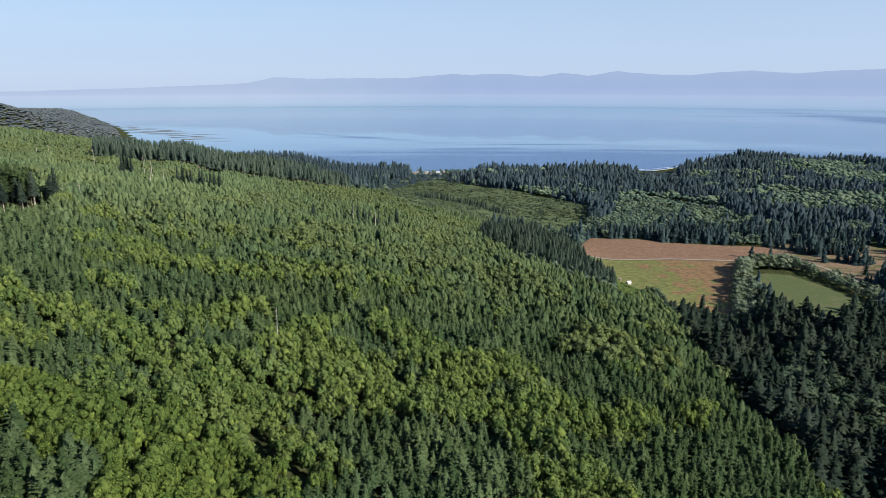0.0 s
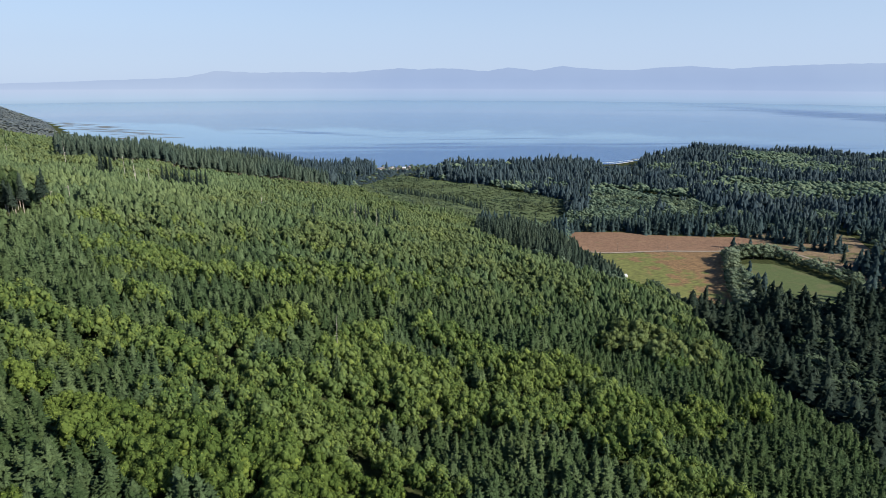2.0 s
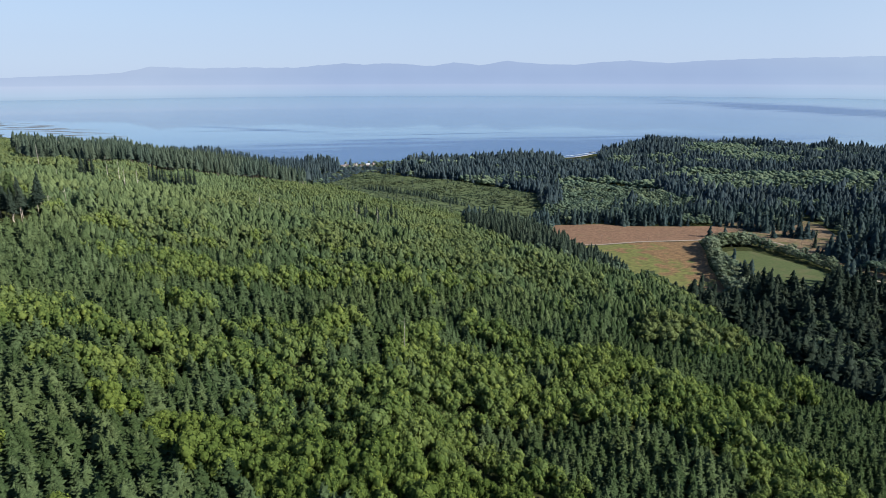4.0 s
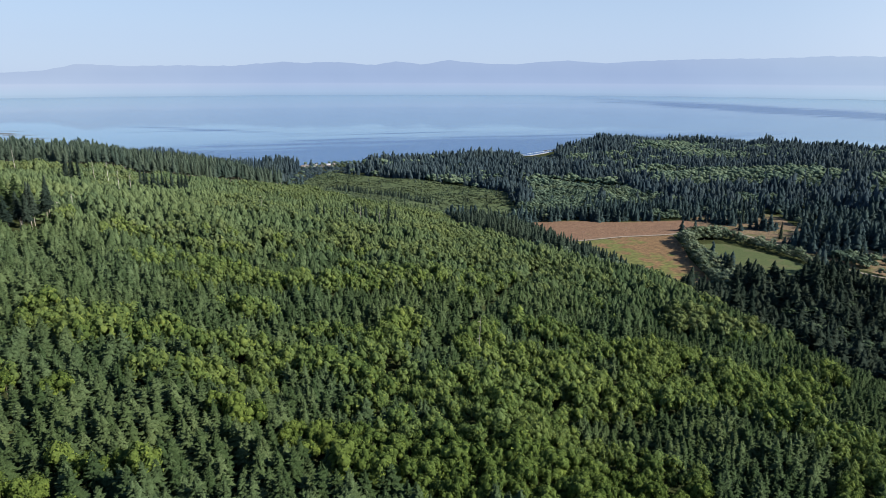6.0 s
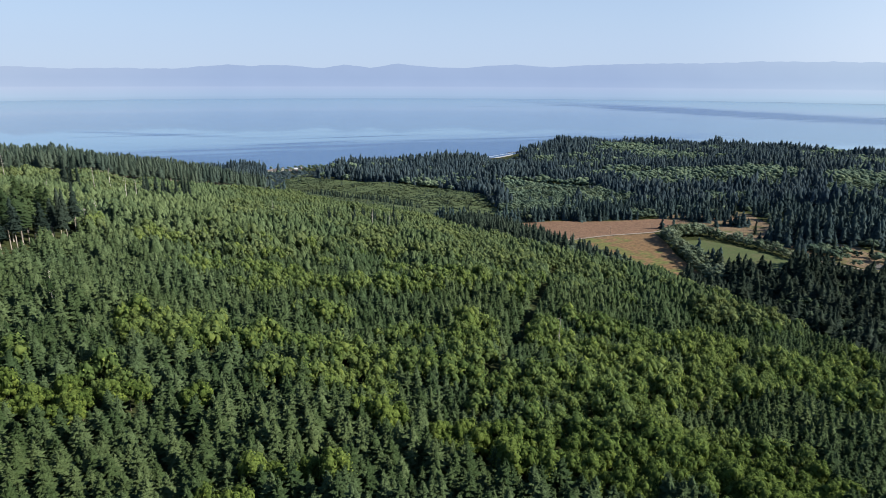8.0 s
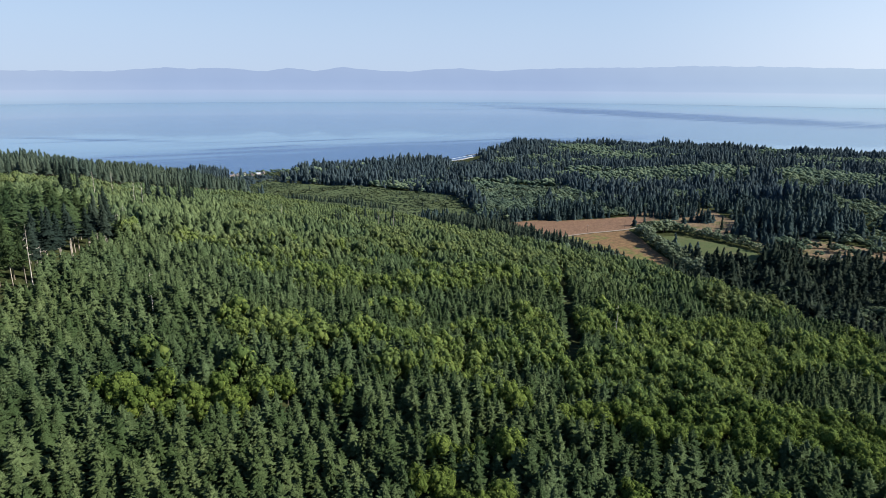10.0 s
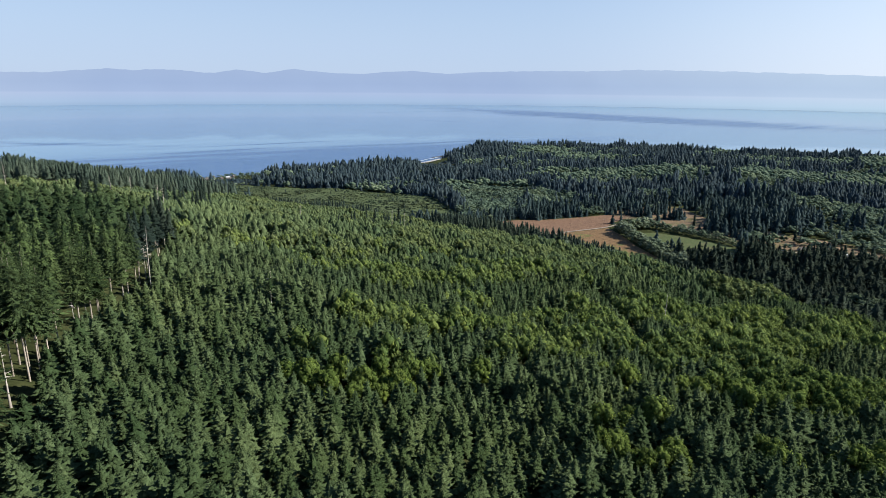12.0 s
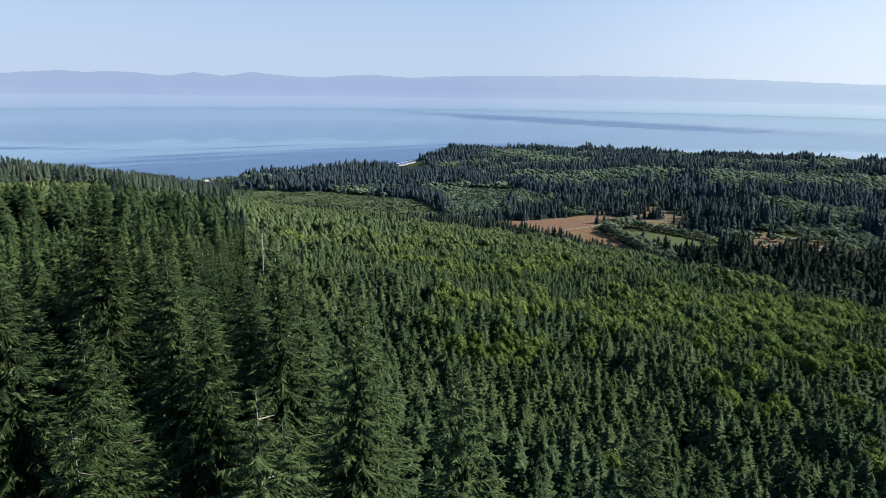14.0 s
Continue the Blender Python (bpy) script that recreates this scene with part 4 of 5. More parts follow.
# far edge: darker needles stand in for shaded crowns
far_models = [tree("spruce_tree", "edge spruce on a bare pale trunk, crown colour darkened for shade", "tree", "old spruce stand",
                   joined(tier_form(1, TR * 0.7, 0.42, 14, 8, np.random.default_rng(1960 + k), 0.5), conifer_form(1, TR, 0.41, 15, 6, np.random.default_rng(1970 + k), 4, 0.3, 0.5)), trunk_form(0.985, 0.010, 7, 0, r0), lone_leaf) for k in range(3)]
for m in far_models:
    m.children[1].data.materials[0] = edge_bark
far_edge = ty[edge] > 305
for models, pick in ((edge_models, edge[~bare & ~far_edge]), (bare_models, edge[bare & ~far_edge]), (far_models, edge[far_edge])):
    plant(models, tx[pick], ty[pick], tz[pick], th[pick], tw[pick] * 0.9 / TR, r0)
hero_models = [tree("spruce_tree", "tall dark green spruce with drooping tufted branches", "tree", "old spruce stand",
                    spruce_form(1, TR, 0.30, 36, 7, 10, np.random.default_rng(900 + k)), trunk_form(0.985, 0.0075, 7, 0, r0), near_leaf) for k in range(5)]
ultra_models = [tree("spruce_tree", "old dark green spruce with long sagging boughs and bare twigs", "tree", "old spruce stand",
                     spruce_form(1, TR, 0.36, 60, 6, 22, np.random.default_rng(880 + k)), joined(trunk_form(0.992, 0.0055, 8, 0, r0), twig_form(1, TR, 0.36, 12, np.random.default_rng(870 + k))), near_leaf) for k in range(5)]
for m in ultra_models:
    m.children[1].data.materials[0] = pale_bark
# a dark core is added for the shade inside the near crowns
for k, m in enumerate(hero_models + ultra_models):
    part("inner_crown", *tier_form(0.87, TR * 0.44, 0.28, 24, 8, np.random.default_rng(930 + k), 0.7, 0.8), inner_shade, m, "dark dead inner twigs")
plant(ultra_models, tx[ultra], ty[ultra], tz[ultra], th[ultra], tw[ultra] / TR, r0)
plant(hero_models, tx[hero], ty[hero], tz[hero], th[hero], tw[hero] / TR, r0)
next_models = [tree("spruce_tree", "tall spruce with a bare pale trunk below the crown", "tree", "old spruce stand",
                    joined(tier_form(1, TR * 0.60, 0.34, 20, 7, np.random.default_rng(960 + k), 0.5), conifer_form(1, TR, 0.34, 22, 6, np.random.default_rng(950 + k), 4, 0.32, 0.5)), trunk_form(0.985, 0.011, 6, 0, r0), spruce_leaf) for k in range(5)]
plant(next_models, tx[nxt], ty[nxt], tz[nxt], th[nxt], tw[nxt] / TR, r0)
TP = np.stack([tx, ty, tz], 1)
spread("spruce_stand", tall_forms(21, 8, 6, 1000), TP[rest], th[rest], tw[rest] / TR, spruce_far, rng, "stand of tall dark spruce", "woods", bole)


def wood(name, poly, gap, high, wide, forms, form_radius, mat, label, trunk=None):
    xs, ys = [p[0] for p in poly], [p[1] for p in poly]
    x, y = jittered(min(xs), max(xs), min(ys), max(ys), gap)
    ok = inside(x, y, poly) & ~open_land(x, y)
    x, y = x[ok], y[ok]
    h = rng.uniform(*high, len(x)) * (0.88 + 0.24 * lattice(x, y, 40, 44))
    return spread(name, forms, np.stack([x, y, ground(x, y) - 0.3], 1), h, rng.uniform(*wide, len(x)) / form_radius, mat, rng, label, "woods", trunk)


tall_b, tall_c = tall_forms(8, 5, 6, 1100), unit_forms(lambda r: joined(tier_form(1, TR * 0.75, 0.06, 9, 6, r, 0.6), conifer_form(1, TR * 1.1, 0.05, 12, 6, r, 0, 0.35, 0.5)), 8, 1200)
tall_d = unit_forms(lambda r: tier_form(1, TR * 1.05, 0.05, 7, 5, r, 0.55, 0.8), 8, 1250)
wood("ridge_stand", RIDGE, 6.4, (19, 25), (2.8, 3.8), tall_b, TR, ridge_far, "ridge-top stand of tall spruce with bare trunks", bole)
wood("ridge_stand", RIDGE_END, 7.0, (18, 25), (3.2, 4.4), tall_c, TR, dark_hazed, "dark clump of spruce above the shore")
BELT_WEST = [(50, 650), (42, 600), (42, 566), (50, 522), (74, 496), (98, 464), (112, 452), (112, 697), (90, 700)]
BELT_EAST = [(112, 452), (135, 432), (162, 455), (166, 520), (143, 560), (148, 640), (152, 690), (112, 697)]
wood("conifer_belt", BELT_WEST, 7.0, (11, 21), (3.6, 5.4), tall_c, TR, belt_far, "belt of dark conifers beside the pasture")
wood("conifer_belt", BELT_EAST, 7.0, (8, 15), (3.2, 4.6), tall_c, TR, belt_far, "lower end of the conifer belt beside the pasture")
wood("broadleaf_wood", [(62, 500), (74, 488), (104, 456), (140, 426), (150, 440), (110, 474), (88, 500)], 7.0, (7, 11), (3.2, 4.4), leafy_b, LR, broad_hazed, "grey-green broadleaf trees in front of the belt")
wood("shore_wood", [(-420, 1120), (-190, 1165), (-64, 1236), (-56, 1318), (-96, 1352), (-420, 1420)], 8.0, (14, 24), (2.8, 4.0), tall_d, TR, coast_hazed, "dark conifers along the shore behind the ridge")
bx, by = np.meshgrid(np.arange(122, 196, 4.6), np.arange(416, 540, 4.2))
bx, by = (bx + rng.uniform(-1.6, 1.6, bx.shape)).ravel(), (by + rng.uniform(-1.6, 1.6, by.shape)).ravel()
ok = inside(bx, by, SIGHT_GAP) & ~inside(bx, by, FIELD_S) & (near_line(bx, by, [(176, 546), (169, 551)]) > 8)
bx, by = bx[ok], by[ok]
spread("brush", leafy_b, np.stack([bx, by, ground(bx, by) - 0.2], 1), rng.uniform(1.6, 3.2, len(bx)), rng.uniform(1.8, 3.0, len(bx)) / LR, alder_far, rng, "low green brush at the pasture edge", "brush")
wood("scrub_conifers", SCRUB_FLAT, 44, (4, 8), (1.4, 2.2), tall_d, TR, ridge_far, "small conifers scattered in the scrub")
wood("scrub_conifers", [(-40, 1010), (20, 960), (70, 900), (96, 858), (106, 862), (84, 912), (32, 976), (-30, 1030)], 7, (6, 11), (2.2, 3.0), tall_d, TR, belt_far, "line of small dark conifers across the scrub")
sx, sy = rng.uniform(-140, 240, 9000), rng.uniform(710, 1240, 9000)
ok = inside(sx, sy, SCRUB_FLAT) & seen_side(sx, sy) & (lattice(sx, sy, 26, 47) > 0.10)
sx, sy = sx[ok], sy[ok]
rise_s = lattice(sx * 0.5, sy, 34, 45)
sh = rng.uniform(0.6, 1.4, len(sx)) * (0.6 + 0.8 * rise_s) * np.where(rng.uniform(0, 1, len(sx)) < 0.06, 2.2, 1.0)
spread("scrub_wood", leafy_s, np.stack([sx, sy, ground(sx, sy) - 0.3], 1), sh, (sh * rng.uniform(0.5, 0.8, len(sx)) + 2.7) / LR, scrub_far, rng, "low light green scrub on the valley flat", "woods", None, lattice(sx * 0.4, sy, 60, 46))

# valley and shore woods: stands of broadleaf and of dark conifers, the line they follow and half their width
BROADLEAF_STANDS = [([(1020, 880), (1090, 780), (1175, 690), (1230, 630)], 75), ([(770, 670), (850, 600), (960, 550)], 60), ([(640, 550), (670, 495), (695, 440)], 38), ([(494, 415), (469, 362)], 20),
                    ([(250, 785), (290, 880), (325, 970)], 36), ([(332, 1000), (386, 919), (345, 850)], 34), ([(520, 885), (600, 880), (590, 935), (533, 979)], 44), ([(624, 1135), (730, 1070), (826, 1190), (990, 1190)], 56),
                    ([(791, 1235), (890, 1380)], 50)]
BROADLEAF_STANDS += [([(504, 733), (534, 719)], 20), ([(186, 772), (240, 758)], 15), ([(32, 1150), (62, 1090), (80, 1046), (125, 1070), (230, 1062), (255, 1110)], 17), ([(337, 737), (361, 690)], 17),
                    ([(615, 811), (700, 800)], 36), ([(170, 1016), (250, 1048)], 22)]
DARK_STANDS = [([(180, 1180), (330, 1250), (500, 1340)], 85), ([(300, 745), (400, 740)], 22), ([(431, 876), (474, 795), (460, 720)], 34), ([(570, 724), (475, 640)], 36), ([(578, 639), (590, 566)], 36), ([(749, 560), (720, 610)], 26),
               ([(1028, 1064), (940, 1000)], 40), ([(690, 915), (890, 805)], 26), ([(660, 1400), (760, 1480)], 70), ([(303, 439), (344, 363), (351, 311)], 60)]
LOW_GROWTH = [([(345, 905), (407, 885), (386, 919), (332, 1002)], 20), ([(587, 931), (533, 979)], 16), ([(1125, 639), (932, 639)], 16), ([(674, 431), (720, 440)], 14)]
vx, vy = jittered(-120, 1420, 150, 1620, 7.3)
ok = ~open_land(vx, vy) & ~inside(vx, vy, SCRUB_FLAT) & ~inside(vx, vy, BELT) & ~inside(vx, vy, RIDGE) & ~inside(vx, vy, RIDGE_END)
ok &= (vx > 150 + 0.10 * (vy - 200)) | ((vy > 640) & (vx > 60)) | (vy > 830)
ok &= ~inside(vx, vy, [(-70, 1300), (70, 1280), (80, 1380), (-60, 1390)]) & ~inside(vx, vy, [(420, 1330), (470, 1300), (545, 1330), (560, 1430), (420, 1400)])
ok &= near_line(vx, vy, [(234, 448), (252, 490), (268, 520), (284, 552), (300, 584), (308, 598), (330, 600), (356, 594), (372, 576), (382, 545), (378, 505), (370, 474)]) > 11
sparse = inside(vx, vy, FIELD_E)
ok &= ~inside(vx, vy, [(300, 560), (310, 604), (372, 598), (398, 550), (398, 480), (372, 462), (345, 480), (345, 545)])
ok &= ~inside(vx, vy, [(300, 590), (372, 590), (372, 470), (345, 440), (400, 400), (408, 470), (398, 540), (402, 610), (372, 650), (310, 615)])
ok &= ~sparse | (lattice(vx, vy, 17, 71) > np.where(vy > 600, 0.5, 0.6))
far_out = np.hypot(vx, vy) > 1150
parkland = inside(vx, vy, [(400, 340), (600, 340), (640, 560), (620, 640), (480, 700), (450, 560)])   # big conifers standing apart
ok &= ~parkland | (rng.uniform(0, 1, len(vx)) < 0.55)
ok &= ~far_out | (rng.uniform(0, 1, len(vx)) < 0.70)
vx, vy, parkland = vx[ok], vy[ok], parkland[ok]
mix = 0.72 * lattice(vx * 0.6, vy, 78, 51) + 0.28 * lattice(vx * 0.7, vy, 26, 52)
for stands, gain in ((BROADLEAF_STANDS, 0.40), (DARK_STANDS, -0.45)):
    most = np.zeros(len(vx))
    for line, half in stands:
        most = np.maximum(most, step(1.6, 0.4, (near_line(vx, vy, line) + 30 * (lattice(vx, vy, 34, 59) - 0.5)) / half))
    mix += gain * most
share = 0.05 + 0.90 * step(0.46, 0.70, mix) * np.where((vx < 330) & (vy < 470), 0.5, 1.0)
vleaf = rng.uniform(0, 1, len(vx)) < share
vh = np.where(vleaf, rng.uniform(6, 12, len(vx)), (8 + 14 * rng.uniform(0, 1, len(vx)) ** 1.3) * (1 - 0.25 * share) + 5 * (lattice(vx, vy, 16, 57) > 0.7)) * (0.72 + 0.5 * lattice(vx, vy, 42, 53))
vw = np.where(vleaf, vh * rng.uniform(0.46, 0.64, len(vx)) + 1.2, vh * rng.uniform(0.15, 0.23, len(vx)) + 1.4)
low = np.zeros(len(vx))
for line, half in LOW_GROWTH:
    low = np.maximum(low, step(1.2, 0.7, near_line(vx, vy, line) / half))
vleaf |= low > 0.5
vh *= 1 - 0.68 * low
vh, vw = vh * np.where(parkland & ~vleaf, 1.35, 1.0), vw * np.where(parkland & ~vleaf, 1.25, 1.0)
vh *= np.where(~vleaf & (np.hypot(vx - 100, vy - 100) < 420) & (lattice(vx, vy, 13, 58) > 0.66), 1.35, 1.0)
vh *= np.where(inside(vx, vy, [(392, 1190), (470, 1190), (540, 1400), (450, 1400)]), 0.22, 1.0)
vh *= np.where(inside(vx, vy, [(-95, 940), (0, 940), (8, 1150), (40, 1292), (-92, 1292)]), 0.25, 1.0)
VP = np.stack([vx, vy, ground(vx, vy) - 0.3], 1)
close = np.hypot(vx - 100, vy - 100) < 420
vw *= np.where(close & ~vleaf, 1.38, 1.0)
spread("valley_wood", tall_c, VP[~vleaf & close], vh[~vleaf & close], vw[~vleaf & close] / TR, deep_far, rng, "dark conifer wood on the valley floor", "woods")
valley_far = unit_forms(lambda r: joined(tier_form(1, TR * 0.95, 0.04, 6, 4, r, 0.5, 0.8), conifer_form(1, TR * 1.15, 0.05, 5, 4, r, 0, 0.35, 0.5)), 10, 1300)
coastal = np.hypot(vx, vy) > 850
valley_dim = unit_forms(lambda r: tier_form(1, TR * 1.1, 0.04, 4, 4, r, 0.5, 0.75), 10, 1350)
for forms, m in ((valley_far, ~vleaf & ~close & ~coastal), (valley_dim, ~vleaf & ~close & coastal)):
    spread("shore_wood", forms, VP[m], vh[m], vw[m] / TR, coast_hazed if forms is valley_dim else dark_hazed, rng, "dark conifer woods reaching to the shore", "woods")
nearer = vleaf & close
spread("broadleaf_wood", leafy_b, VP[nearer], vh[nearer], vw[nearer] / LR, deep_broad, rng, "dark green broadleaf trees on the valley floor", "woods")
vleaf = vleaf & ~close
distant = vleaf & (np.hypot(vx, vy) > 1000)
leafy_e = unit_forms(lambda r: leafy_form(1, LR, 0.1, 3, 0, 0.1, r, True), 8, 680)
spread("broadleaf_wood", leafy_e, VP[distant], vh[distant], vw[distant] / LR, broad_hazed, rng, "grey-green broadleaf trees near the shore", "woods")
vleaf = vleaf & ~distant
spread("broadleaf_wood", leafy_d, VP[vleaf], vh[vleaf], vw[vleaf] / LR, broad_hazed, rng, "grey-green broadleaf trees among dark conifers", "woods")

# the same plantation goes on behind and below
ux, uy = np.meshgrid(np.arange(-640, 240, 9.0), np.arange(-240, 190, 8.4))
ux, uy = (ux + rng.uniform(-2, 2, ux.shape)).ravel(), (uy + rng.uniform(-2, 2, uy.shape)).ravel()
ok = ~seen_side(ux, uy) & (ux < 150 + 0.10 * (uy - 200)) & ~tall_stand(ux, uy)
ux, uy = ux[ok], uy[ok]
leaf_u = lattice(ux * 0.7, uy, 32, 21) > 0.62
for kind, m, forms, mat, label in (("plantation", ~leaf_u, conifer_c, young_far, "dense plantation of young grey-green conifers"), ("alder_wood", leaf_u, leafy_c, alder_far, "patches of bright green young alder among conifers")):
    uh = rng.uniform(8, 13, m.sum())
    spread(kind, forms, np.stack([ux[m], uy[m], ground(ux[m], uy[m]) - 0.2], 1), uh, uh * rng.uniform(0.26, 0.34, m.sum()) / (LR if kind == "alder_wood" else YR), mat, rng, label, "woods", None, np.full(m.sum(), 0.2))

# wooded headland along the coast
qx, qy = np.meshgrid(np.arange(-2700, -700, 15), np.arange(900, 3600, 15))
qx, qy = (qx + rng.uniform(-6, 6, qx.shape)).ravel(), (qy + rng.uniform(-6, 6, qy.shape)).ravel()
bearing = np.degrees(np.arctan2(qx, qy))
ok = (bearing > -37.5) & (np.interp(qx, COAST_X, COAST_Y) - qy > 40) & (ground(qx, qy) > SEA + 3) & ((qy > 1080) | ((qx > -420) & (qy > 900)))
qx, qy = qx[ok], qy[ok]
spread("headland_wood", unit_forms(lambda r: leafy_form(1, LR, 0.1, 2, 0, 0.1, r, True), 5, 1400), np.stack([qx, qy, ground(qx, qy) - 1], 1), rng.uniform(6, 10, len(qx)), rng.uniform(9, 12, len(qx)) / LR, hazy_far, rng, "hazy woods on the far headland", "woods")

# ---------------------------------------------------------------- single trees and snags
def ground_at(x, y):
    return float(ground(x, y))


def snag(x, y, high, seed, live_top=False):
    """A dead standing trunk, weathered pale, with broken stubs."""
    g = np.random.default_rng(seed)
    t = thing("dead_tree", "tall weathered grey-white dead trunk among young trees" if not live_top else "tall bare pale trunk with a tuft of green crown", "dead tree", "snags on the slope")
    t.location = (x, y, ground_at(x, y) - 0.3)
    part("trunk", *trunk_form(high, 0.25, 7, g.uniform(-0.8, 0.8), g), dead_wood, t, "", True)
    for k in range(9):
        z, a, ln = high * g.uniform(0.45, 0.96), g.uniform(0, 6.28), g.uniform(0.6, 2.0)
        o, sd = np.array([math.cos(a), math.sin(a), 0]), np.array([-math.sin(a), math.cos(a), 0])
        b, e = np.array([0, 0, z]), np.array([0, 0, z + g.uniform(-0.5, 0.3)]) + o * ln
        v = [b + sd * 0.09, b - sd * 0.09, b + np.array([0, 0, 0.12]), e]
        part("branch_stub", np.array(v), np.array([(0, 1, 3), (1, 2, 3), (2, 0, 3), (0, 2, 1)]), dead_wood, t)
    if live_top:
        part("crown", *conifer_form(high * 1.04, 2.6, 0.55, 10, 6, g, 4, 0.5, 0.5), spruce_leaf, t, "green tufted crown")
    return t


for k, (x, y, h, live) in enumerate([(-67.7, 242, 24, 0), (-70, 498, 20, 0), (-53, 509, 18, 0), (-142, 503, 15, 0), (-245, 402, 13, 0), (-242, 417, 14, 0), (-235, 506, 19, 0),
                                     (-247, 536, 20, 0), (-258, 546, 19, 0), (-317, 576, 22, 0), (-230, 519, 18, 0), (-280, 509, 13, 0), (-411, 643, 26, 1), (-414, 668, 26, 1),
                                     (-336, 673, 24, 1), (-269, 285, 25, 0), (-237, 264, 17, 1), (-268, 305, 14, 0), (-291, 247, 14, 0), (-304, 214, 13, 0)]):
    snag(x, y, h, 40 + k, bool(live))

LONERS = [(-38, 546, 19), (-272, 545, 23), (-277, 549, 20), (-267, 542, 19), (-274, 540, 21), (-70, 527, 17), (-60, 531, 16), (-75, 533, 15), (-52, 527, 15), (-66, 536, 16)]
LONERS += [(-211 + 15 * math.sin(k * 2.4), 547 + 9 * math.cos(k * 1.7), 14 + (k * 7) % 8) for k in range(15)]
LONERS += [(-112 + 6 * k + 4 * math.sin(k * 1.9), 498 + 2.4 * k + 6 * math.cos(k * 2.3), 11 + (k * 5) % 6) for k in range(14)]
LONERS += [(410, 566, 22), (420, 520, 21), (412, 470, 23), (432, 560, 18), (440, 500, 20), (455, 640, 22), (425, 640, 20), (448, 455, 21), (466, 560, 22), (404, 410, 18), (438, 610, 17)]
pts = np.array(LONERS)
lone_models = [tree("conifer_tree", "lone dark conifer standing clear of its neighbours", "tree", "scattered conifers",
                    joined(tier_form(1, TR * 0.60, 0.1, 20, 8, np.random.default_rng(1510 + k), 0.5), conifer_form(1, TR, 0.10, 20, 6, np.random.default_rng(1500 + k), 4, 0.3, 0.5)), trunk_form(0.985, 0.012, 6, 0, r0), lone_leaf) for k in range(4)]
plant(lone_models, pts[:, 0], pts[:, 1], ground(pts[:, 0], pts[:, 1]) - 0.2, pts[:, 2], pts[:, 2] * 0.19 / TR, r0)

# hedgerow trees round the meadow
hedge = []
for line, gap, lo, hi in (([(236, 452), (252, 490), (268, 520), (284, 552), (298, 580), (308, 596)], 6.0, 9, 14), ([(246, 448), (262, 486), (278, 520), (292, 556)], 7.0, 8, 12),
                          ([(306, 594), (330, 598), (356, 592), (371, 576)], 5.0, 9, 15), ([(362, 574), (370, 545), (372, 505), (366, 474)], 5.5, 6, 10), ([(312, 606), (338, 608), (366, 598)], 6.5, 9, 14), ([(382, 560), (388, 530), (384, 500)], 8.0, 5, 9), ([(272, 452), (300, 428), (340, 440), (368, 470)], 9.0, 8, 13)):
    for (ax, ay), (bx, by) in zip(line, line[1:]):
        n = max(1, int(math.hypot(bx - ax, by - ay) / gap))
        for k in range(n):
            hedge.append((ax + (bx - ax) * k / n + rng.uniform(-2, 2), ay + (by - ay) * k / n + rng.uniform(-2, 2), rng.uniform(lo, hi)))
hedge = np.array(hedge)
hedge_models = [tree("hedge_tree", "round grey-green willow in a hedgerow by the meadow", "tree", "hedgerow trees",
                     leafy_form(1, LR, 0.0, 12, 22, 0.038, np.random.default_rng(1600 + k), True), trunk_form(0.7, 0.02, 5, 0, r0), willow_leaf) for k in range(6)]
hedge[:, 2] *= 1.22
plant(hedge_models, hedge[:, 0], hedge[:, 1], ground(hedge[:, 0], hedge[:, 1]) - 0.2, hedge[:, 2], hedge[:, 2] * 0.56 / LR, r0)

# ---------------------------------------------------------------- buildings, poles, boats
white_paint = plain("white_paint", (0.44, 0.44, 0.43), (0.58, 0.58, 0.56), 0.8, 0.7)
grey_paint = plain("grey_paint", (0.34, 0.35, 0.36), (0.44, 0.45, 0.46), 0.8, 0.75)
tan_paint = plain("tan_paint", (0.19, 0.18, 0.17), (0.27, 0.255, 0.24), 0.8, 0.75)
roof_dark = plain("roof_shingle", (0.07, 0.065, 0.06), (0.15, 0.14, 0.13), 1.5, 0.9)
roof_red = plain("roof_rust", (0.12, 0.09, 0.085), (0.19, 0.15, 0.14), 1.0, 0.85)
roof_pale = plain("roof_metal", (0.34, 0.35, 0.36), (0.46, 0.47, 0.48), 0.6, 0.45)
door_paint = plain("door_paint", (0.10, 0.06, 0.04), (0.16, 0.10, 0.07), 2.0, 0.6)
# hull colour lightened and blued to paint haze over the strait
hull_hazed = plain("hull_hazed", (0.14, 0.16, 0.20), (0.20, 0.22, 0.26), 0.05, 0.6)
rock = plain("rock", (0.05, 0.05, 0.05), (0.13, 0.125, 0.12), 0.4, 0.95, 0.3)
pane_mat, pt, pb = material("window_pane", 0.08, 0.6)
pb.inputs["Base Color"].default_value = (0.02, 0.025, 0.03, 1)
pole_wood = plain("pole_wood", (0.12, 0.09, 0.07), (0.24, 0.19, 0.15), 2.0, 0.9)
BOX = np.array([(0, 3, 2), (0, 2, 1), (4, 5, 6), (4, 6, 7), (0, 1, 5), (0, 5, 4), (1, 2, 6), (1, 6, 5), (2, 3, 7), (2, 7, 6), (3, 0, 4), (3, 4, 7)])


